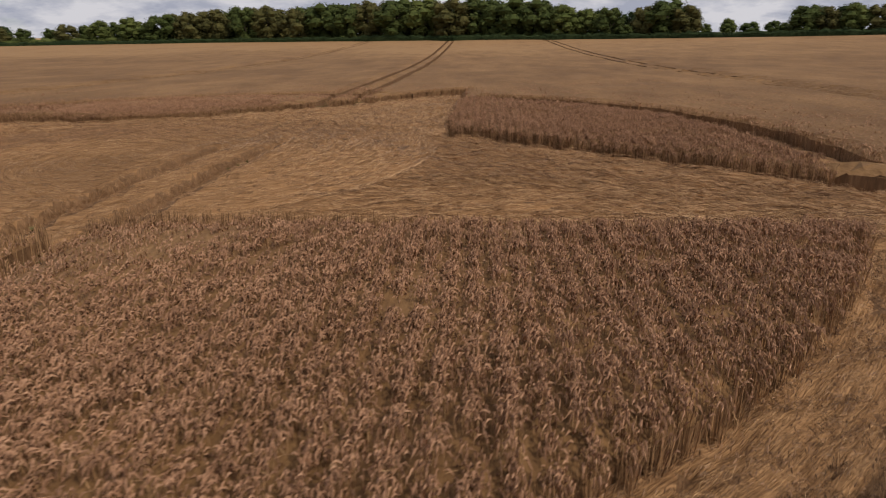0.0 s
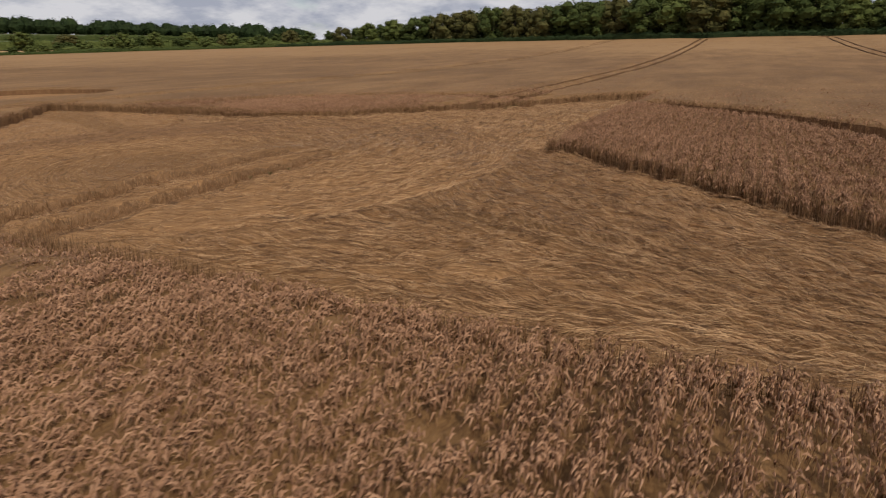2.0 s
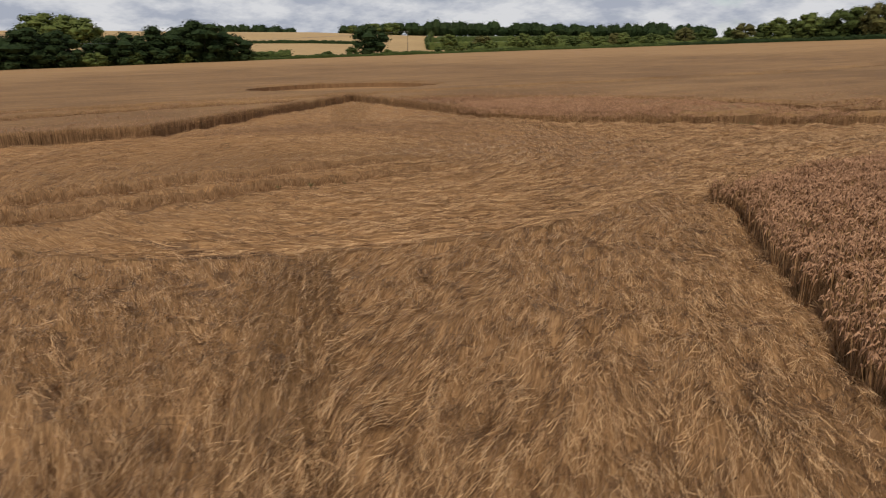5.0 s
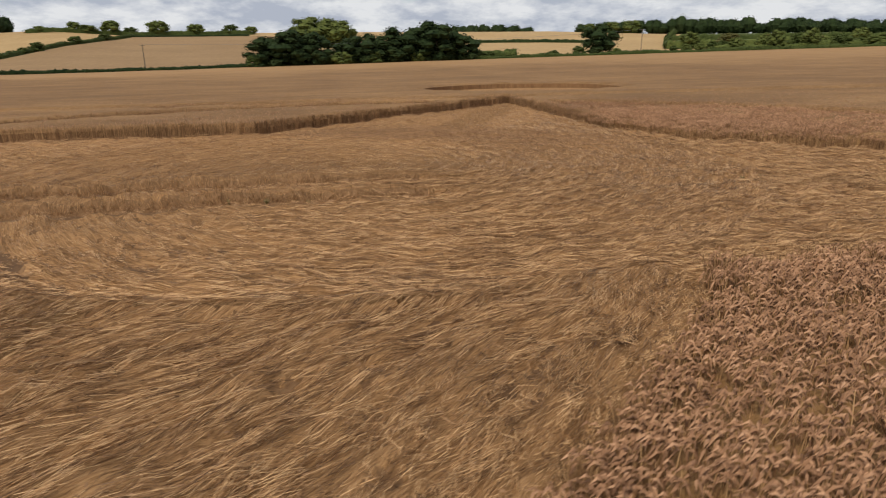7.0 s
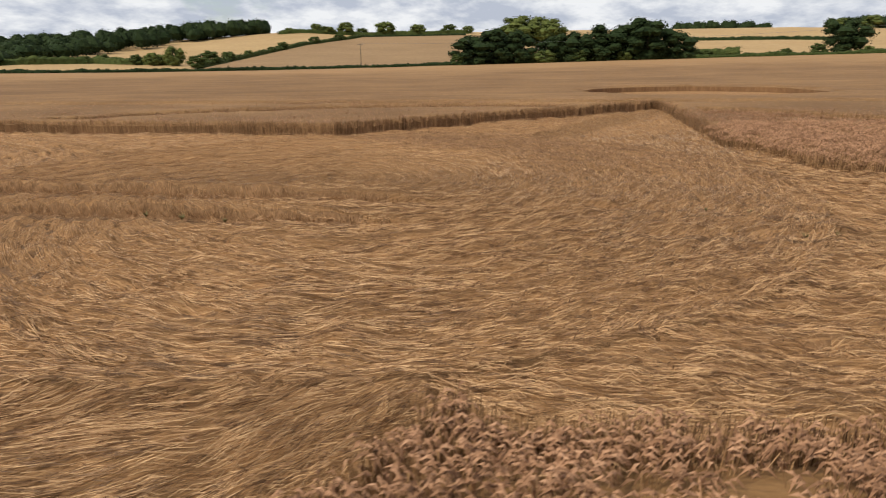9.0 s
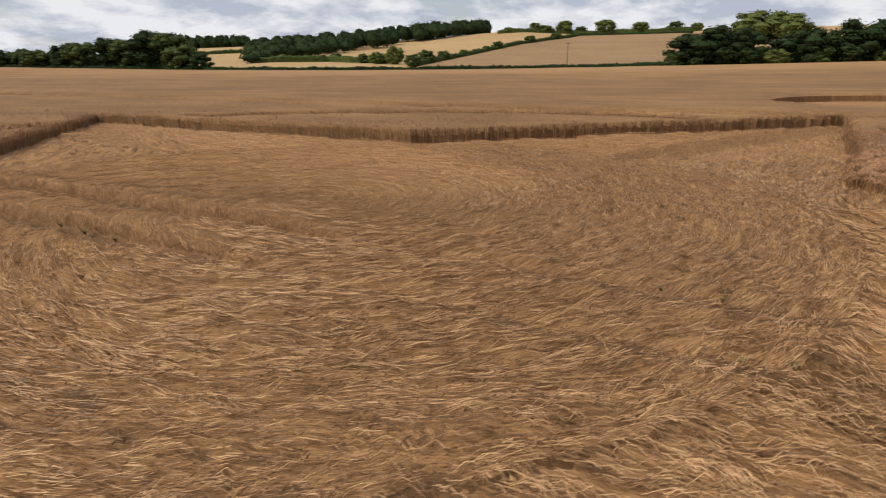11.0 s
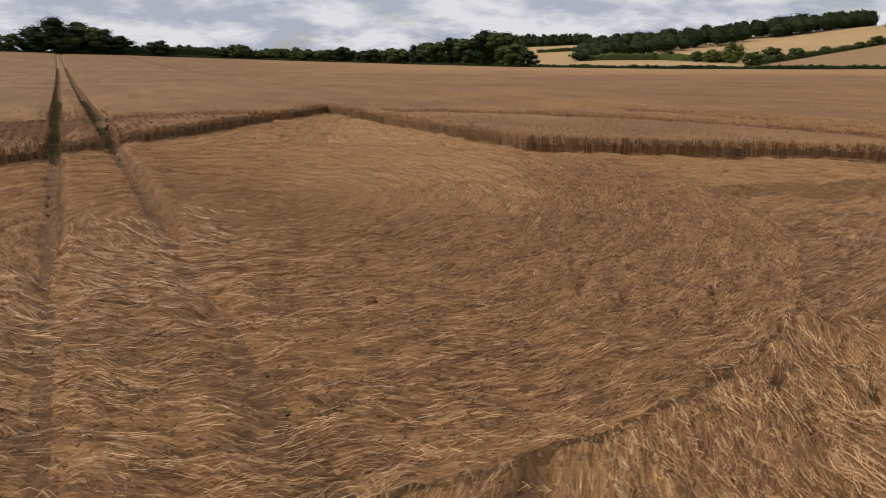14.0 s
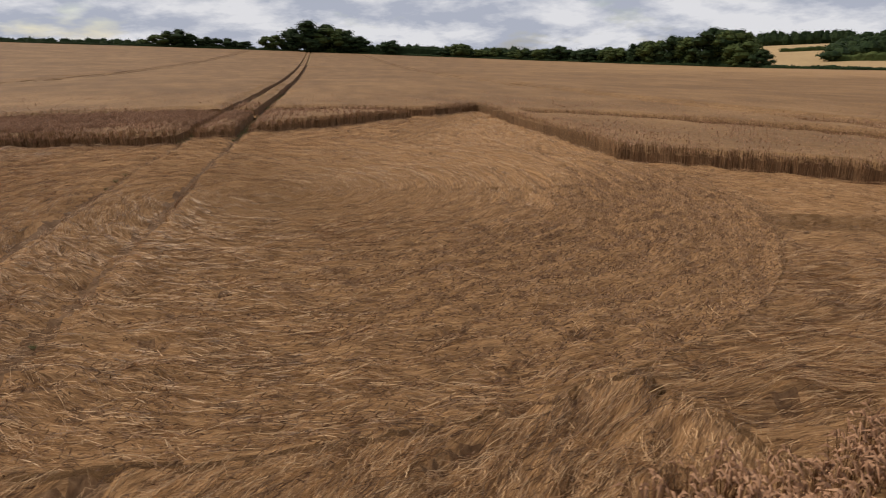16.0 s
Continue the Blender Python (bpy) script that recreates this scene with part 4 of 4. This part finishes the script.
def build_tree(name, label, leaf, seed, shape):
    """A tree 10 m high: tapered trunk with limbs, crown of many leaf sprays in uneven lumps."""
    g = random.Random(seed)
    root = new(name)
    root.empty_display_size = 0.5
    tagged(root, label, "tree", "trees round the field")
    wide, low, lumps = shape
    bm = bmesh.new()
    limb(bm, (0, 0, -0.3), (0.1, 0.05, low + 1.5), 0.42, 0.30)
    limb(bm, (0.1, 0.05, low + 1.5), (0.2, -0.1, 7.4), 0.30, 0.10)
    centres, radii = [], []
    lumps = int(lumps * 1.8)
    for k in range(lumps):
        a = k * 2.4 + g.uniform(-0.5, 0.5)
        h = low + 0.8 + (9.0 - low - 0.8) * ((k + 0.5) / lumps) + g.uniform(-0.5, 0.5)
        swell = math.sin(math.pi * min(0.97, max(0.12, (h - low * 0.5) / (10.6 - low * 0.5)))) ** 0.7
        out = wide * swell * (0.2 + 0.62 * g.random() ** 0.6)
        c = (out * math.cos(a), out * math.sin(a), h)
        size = g.uniform(1.0, 1.75) * (0.75 + 0.35 * swell) * wide / 4.0
        centres.append(c), radii.append((size * 1.15, size * 1.15, size * 0.85))
        if k % 4 == 0:
            limb(bm, (0.1, 0.0, max(low, h - 2.0)), c, 0.12, 0.03, 5)
    part("trunk", bm, M_BARK, root)
    v, f = leaf_cards(np.array(centres), np.array(radii), 2100, 0.37, seed)
    # dense inner foliage
    v, f = with_hulls(v, f, centres, radii, 0.55, 0.82, seed + 100)
    v[:, 2] *= 9.9 / v[:, 2].max()
    mesh_object("crown", v, f, [leaf], root)
    return root


KINDS = [
    build_tree("oak_tree", "broad dark green oak in full leaf at the field edge", M_LEAF[0], 1, (4.8, 0.3, 18)),
    build_tree("ash_tree", "lighter green ash with an open, lumpy crown", M_LEAF[1], 2, (4.2, 0.5, 16)),
    build_tree("beech_tree", "bronze-green beech with a full crown", M_LEAF[2], 3, (4.5, 0.3, 18)),
    build_tree("oak_tree", "tall dark green oak in full leaf beside the field", M_LEAF[3], 4, (4.7, 0.3, 18)),
    build_tree("maple_tree", "rounded mid-green field maple in a hedgerow", M_LEAF[0], 5, (5.0, 0.1, 15)),
    build_tree("hawthorn_bush", "low spreading green hawthorn bush", M_LEAF[1], 6, (5.4, 0.0, 14)),
]
used = set()


def plant(rows, kinds, slim=1.0):
    for n, (bear, dist, high) in enumerate(rows):
        k = kinds[(n * 7 + int(bear * 3)) % len(kinds)]
        x, y, z = spot(bear, dist)
        tall = max(high, 1.5) / 9.9
        across = tall * slim * random.uniform(0.9, 1.2) if high > 6 else tall * slim * random.uniform(1.2, 1.6)
        m = Matrix.LocRotScale((x, y, z - 0.1), Euler((0, 0, random.uniform(0, 6.28))), (across, across, tall))
        if k in used:
            copy_thing(KINDS[k], m @ Matrix.Diagonal((*(1 / q for q in KINDS[k].scale), 1)))
        else:
            used.add(k)
            KINDS[k].matrix_basis = m


plant(NORTH_WOOD, (0, 2, 1, 0, 2))
plant([(b, d, h * 0.9) for b, d, h in NORTH_WOOD_BACK], (0, 2, 3))
plant(NORTH_GAP, (0, 1))
plant(EDGE_TREES, (1, 2, 1, 4))
plant([(b + 1.1, d + 9, h * 0.85) for b, d, h in EDGE_TREES], (4, 1, 0))
plant([(38 + 3.1 * k, 325 + 9 * (k % 3), 5.5 + 1.0 * ((k * 5) % 4)) for k in range(8)], (1, 4, 1, 2), 1.4)
plant(LONE_CLUMP, (3,), 1.35)
plant(CLUMP_SHRUBS, (4, 5))
plant(BEHIND_CLUMP, (1,), 1.3)
plant(CREST_TREES, (5, 4), 1.4)
plant(HILL_HEDGE, (0, 4, 5), 1.1)
plant(WEST_WOOD, (3, 0), 1.2)
plant(SOUTH_LINE, (3, 0), 1.5)
plant([(b + 0.9, d + 6, h * 0.85) for b, d, h in SOUTH_LINE[:9]], (0, 3), 1.3)
plant(SOUTH_CLUMP, (3, 0, 3), 1.6)


def far_wood(rows, near, leaf, label, seed):
    """A distant wood: one crowd of crowns between two distances, heights taken between the rows."""
    g = np.random.default_rng(seed)
    rows = sorted(rows)
    b0, b1 = rows[0][0], rows[-1][0]
    dist = rows[0][1]
    n = int(radians(b1 - b0) * dist * (1.0 if max(near) - min(near) < 100 else 1.7))
    b = g.uniform(b0, b1, n)
    d0 = np.interp(b, [b0 + (b1 - b0) * k / (len(near) - 1) for k in range(len(near))], near)
    d = d0 + (dist + 15 - d0) * g.random(n)
    h = np.interp(b, [q[0] for q in rows], [q[2] for q in rows]) * g.uniform(0.62, 1.12, n)
    x, y = OX - np.sin(np.radians(b)) * d, OY + np.cos(np.radians(b)) * d
    z = ground_z(x, y)
    c = np.c_[x, y, z + h * 0.5]
    size = np.c_[np.full(n, 5.2), np.full(n, 5.2), h * 0.48]
    v, f = leaf_cards(c, size, n * 120, 0.8, seed)
    v, f = with_hulls(v, f, c, size, 0.7, 0.98, seed)
    ob = mesh_object("far_wood", v, f, [leaf])
    return tagged(ob, label, "wood", kind="stuff")


far_wood(FAR_WOOD_NORTH, (530, 535), M_LEAF[3], "dark green wood along the crest of the far hill", 11)
far_wood([(b, d, h * 1.25) for b, d, h in FAR_WOOD_WEST], (535, 470, 370, 290), M_LEAF[3], "mixed green wood above the stubble on the hillside", 12)
far_wood(FAR_RIDGE[:2], (690, 690), M_LEAF[3], "dark wood on a distant ridge", 13)
far_wood(FAR_RIDGE[2:4], (690, 690), M_LEAF[3], "low dark wood on the skyline", 14)
far_wood(FAR_RIDGE[4:], (615, 615), M_LEAF[3], "thin line of trees on the skyline", 15)


def hedge(run, high, wide, leaf, label, seed):
    """A clipped hedge along bearing and distance pairs."""
    g = np.random.default_rng(seed)
    pts = []
    for (b0, d0), (b1, d1) in zip(run, run[1:]):
        m = max(2, int(math.hypot(radians(b1 - b0) * (d0 + d1) / 2, d1 - d0) / 1.3))
        pts += [(b0 + (b1 - b0) * k / m, d0 + (d1 - d0) * k / m) for k in range(m)]
    c = np.array([spot(b, d) for b, d in pts])
    h = high * g.uniform(0.85, 1.12, len(c)) * (0.85 + 0.3 * vnoise(np.arange(len(c)) / 7.0, np.zeros(len(c)), seed))
    c[:, 2] += h * 0.5
    v, f = leaf_cards(c, np.c_[np.full(len(c), wide), np.full(len(c), wide), h * 0.5], len(c) * 40, 0.42, seed)
    # twiggy heart: a bumpy ridge along the run
    way = np.gradient(c[:, :2], axis=0)
    way /= np.linalg.norm(way, axis=1, keepdims=True) + 1e-9
    side = np.c_[-way[:, 1], way[:, 0]]
    ring = []
    for across, up in ((-0.75, -0.55), (-0.6, 0.15), (-0.1, 0.40), (0.6, 0.15), (0.75, -0.55)):
        k = g.uniform(0.8, 1.1, len(c))
        ring.append(np.c_[c[:, :2] + side * (across * wide * k)[:, None], c[:, 2] + up * h * k])
    heart = np.stack(ring, 1).reshape(-1, 3)
    i, j = (q.ravel() for q in np.meshgrid(np.arange(len(c) - 1), np.arange(4), indexing="ij"))
    q = np.c_[i * 5 + j, i * 5 + j + 1, (i + 1) * 5 + j + 1, (i + 1) * 5 + j]
    f = np.r_[f, np.r_[q[:, [0, 1, 2]], q[:, [0, 2, 3]]] + len(v)]
    v = np.r_[v, heart]
    return tagged(mesh_object("hedge", v, f, [leaf]), label, "hedge", kind="stuff")


def edge_run(b0, b1, off, step=4):
    m = max(2, int(abs(b1 - b0) / step))
    bs = [b0 + (b1 - b0) * k / m for k in range(m + 1)]
    return [(b, float(edge_distance(np.array(radians(b)))) + off) for b in bs]


hedge(edge_run(-45, 40, 1.5), 2.4, 1.0, M_LEAF[3], "long clipped dark green hedge along the field edge", 21)
hedge(edge_run(40, 78, 2.0), 2.0, 1.1, M_LEAF[0], "uneven green hedge at the foot of the field", 22)
hedge(edge_run(98, 142, 2.5), 1.7, 1.0, M_LEAF[3], "low dark hedge below the hillside", 23)
hedge(edge_run(142, 206, 2.5), 1.8, 1.0, M_LEAF[3], "dark hedge along the skyline of the field", 24)
hedge(edge_run(142, 178, 9.0), 6.8, 3.0, M_LEAF[3], "dense dark belt of shrubs behind the field", 29)
hedge(edge_run(28, 58, 8.0), 3.2, 2.2, M_LEAF[1], "light green belt of scrub under the hedgerow trees", 30)
hedge([(137.0, 300), (130.0, 300), (124.0, 268)], 3.4, 2.2, M_LEAF[0], "scrubby green strip at the foot of the hill", 31)
hedge([(122.4, 238), (119.6, 280), (115.8, 340), (112.0, 400), (109.0, 455), (107.6, 486)], 2.4, 1.6, M_LEAF[0], "bushy hedge climbing the stubble hill", 25)
hedge([(108.0, 482), (103.0, 482), (98.4, 482)], 1.6, 1.2, M_LEAF[3], "thin dark hedge between two stubble fields", 26)
hedge([(81.0, 400), (75.0, 402), (68.0, 400)], 2.2, 1.3, M_LEAF[3], "thin dark hedge across the stubble hillside", 27)
hedge([(98.5, 214), (94.0, 219), (88.0, 226), (79.0, 233), (74.0, 237)], 4.0, 2.2, M_LEAF[0], "rough green scrub under a clump of oaks", 36)
hedge([(141.0, 420), (137.0, 424)], 2.5, 1.6, M_LEAF[0], "green hedge below a small stubble field", 28)


hedge([(115.0, 502), (106.0, 502), (98.0, 502)], 3.2, 2.0, M_LEAF[0], "low uneven hedge along the crest of the hill", 35)
hedge([(61.5, 335), (50.0, 338), (36.0, 345)], 4.5, 2.6, M_LEAF[1], "light green scrub along the near side of a pasture", 32)
hedge([(61.5, 335), (61.8, 420), (61.5, 530)], 4.0, 2.4, M_LEAF[0], "bushy green hedge down the side of a pasture", 33)
hedge([(61.5, 430), (50.0, 436), (38.0, 440)], 4.0, 2.2, M_LEAF[0], "bushy hedge across the green pasture", 34)


def meadow(b0, b1, d0, d1, label):
    m = 10
    B, D = np.meshgrid(np.linspace(b0, b1, m + 1), np.linspace(d0, d1, 7), indexing="ij")
    x, y = OX - np.sin(np.radians(B)).ravel() * D.ravel(), OY + np.cos(np.radians(B)).ravel() * D.ravel()
    i, j = np.meshgrid(np.arange(m), np.arange(6), indexing="ij")
    i, j = i.ravel(), j.ravel()
    f = np.c_[i * 7 + j, i * 7 + j + 1, (i + 1) * 7 + j + 1, (i + 1) * 7 + j]
    ob = mesh_object("meadow", np.c_[x, y, ground_z(x, y) + 0.5], f, [M_MEADOW], smooth=True)
    return tagged(ob, label, "meadow", kind="structure")


meadow(36, 61, 330, 545, "green pasture below the far wood")
meadow(-40, 35, 230, 500, "green ground under the north wood")


def tilled_field():
    """Brown field on the slope, from the field edge up to the hedges."""
    D, T = np.meshgrid(np.linspace(214, 479, 12), np.linspace(0, 1, 14), indexing="ij")
    b0 = np.interp(D, [238, 280, 340, 400, 455, 486], [121.6, 119.0, 115.3, 111.6, 108.6, 107.4])
    B = b0 + (95.0 - b0) * T
    x, y = (OX - np.sin(np.radians(B)) * D).ravel(), (OY + np.cos(np.radians(B)) * D).ravel()
    i, j = (q.ravel() for q in np.meshgrid(np.arange(11), np.arange(13), indexing="ij"))
    f = np.c_[i * 14 + j, i * 14 + j + 1, (i + 1) * 14 + j + 1, (i + 1) * 14 + j]
    ob = mesh_object("brown_field", np.c_[x, y, ground_z(x, y) + 0.4], f, [M_TILLED], smooth=True)
    return tagged(ob, "tan brown cleared field on the slope above the wheat", "field", kind="structure")


tilled_field()


def utility_pole(bear, dist, high):
    x, y, z = spot(bear, dist)
    root = new("utility_pole")
    root.location = (x, y, z)
    root.rotation_euler = (0, 0, radians(bear))
    tagged(root, "weathered wooden power pole with a short crossarm", "power pole", "power poles")
    bm = bmesh.new()
    limb(bm, (0, 0, -0.5), (0, 0, high), 0.17, 0.11, 10)
    part("pole", bm, M_POLE, root)
    bm = bmesh.new()
    bmesh.ops.create_cube(bm, size=1.0, matrix=Matrix.Translation((0, 0.14, high - 0.35)) @ Matrix.Diagonal((1.7, 0.1, 0.12, 1)))
    bmesh.ops.bevel(bm, geom=bm.edges[:], offset=0.01, segments=1, affect="EDGES")
    part("crossarm", bm, M_POLE, root)
    for off in (-0.75, 0.0, 0.75):
        bm = bmesh.new()
        limb(bm, (off, 0.14, high - 0.3), (off, 0.14, high - 0.08), 0.05, 0.03, 8)
        part("insulator", bm, M_METAL, root)
    return root, Vector((x, y, z + high - 0.08))


_, top_a = utility_pole(107.9, 207, 8.4)
_, top_b = utility_pole(63.5, 300, 10.0)


def cable(a, b, sag, shift):
    cu = bpy.data.curves.new("cable", "CURVE")
    cu.dimensions, cu.bevel_depth, cu.bevel_resolution = "3D", 0.02, 1
    sp = cu.splines.new("POLY")
    sp.points.add(24)
    for k in range(25):
        t = k / 24
        p = a.lerp(b, t) + Vector(shift)
        sp.points[k].co = (p.x, p.y, p.z - sag * 4 * t * (1 - t), 1)
    cu.materials.append(M_METAL)
    return tagged(new("power_cable", cu), "thin grey overhead cable strung between two poles", "cable", "overhead cables")


for off in (-0.75, 0.75):
    cable(top_a, top_b, 2.0, (off * 0.7, off * 0.5, 0))


# ---- weeds in the wheel ruts ----
def weed(x, y, size, seed):
    g = np.random.default_rng(seed)
    n = 40
    a, l = g.uniform(0, 6.28, n), g.uniform(0.5, 1.0, n) * size
    bx, by = np.full(n, x), np.full(n, y)
    z = ground_z(bx, by) + np.maximum(mat_height(bx, by), 0.0)
    w = 0.012
    base1, base2 = np.c_[bx - np.sin(a) * w, by + np.cos(a) * w, z], np.c_[bx + np.sin(a) * w, by - np.cos(a) * w, z]
    tip = np.c_[bx + np.cos(a) * l * 0.6, by + np.sin(a) * l * 0.6, z + l * 0.8]
    v = np.stack([base1, base2, tip], 1).reshape(-1, 3)
    ob = mesh_object("weed", v, np.arange(n * 3).reshape(n, 3), [M_GREEN])
    tagged(ob, "small green weed tuft growing in a wheel rut", "weed", "weeds in the wheel ruts")


for n, (rut, y, size) in enumerate(((0, 8.5, .25), (0, 9.6, .2), (1, 9.0, .25), (1, 10.6, .22), (1, 12.0, .2), (0, 12.6, .2), (0, 14.5, .15), (1, 14.2, .14), (0, 15.6, .15), (1, 15.8, .12), (1, 22.0, .16), (1, 22.8, .18), (1, 23.7, .15), (1, 31.2, .10), (0, 33.0, .10), (1, 34.2, .16), (1, 34.7, .14), (0, 33.8, .12))):
    weed(rut_x(RUTS[rut], y) + random.uniform(-.12, .12), y, size, 50 + n)


def rut_grass():
    """Thin grass and weeds along the wheel ruts of the standing crop."""
    n = 14000
    which = rng.integers(0, 2, n)
    y = np.where(rng.random(n) < 0.6, rng.uniform(-25, 15, n), rng.uniform(34, 75, n))
    x0 = np.array(RUTS[:2])[which]
    x = rut_x(x0, y) + rng.normal(0, 0.14, n)
    k = (star_depth(x, y) < 0.6) & (vnoise(y / 1.5, x0, 71) > 0.35)
    x, y = x[k], y[k]
    n = len(x)
    a, l = rng.uniform(0, 6.28, n), rng.uniform(0.08, 0.30, n)
    z = ground_z(x, y)
    w = 0.009
    v = np.stack([np.c_[x - np.sin(a) * w, y + np.cos(a) * w, z], np.c_[x + np.sin(a) * w, y - np.cos(a) * w, z], np.c_[x + np.cos(a) * l * 0.4, y + np.sin(a) * l * 0.4, z + l]], 1)
    ob = mesh_object("rut_grass", v.reshape(-1, 3), np.arange(n * 3).reshape(n, 3), [M_GREEN])
    tagged(ob, "thin green grass growing along the wheel ruts", "grass", kind="stuff")


rut_grass()
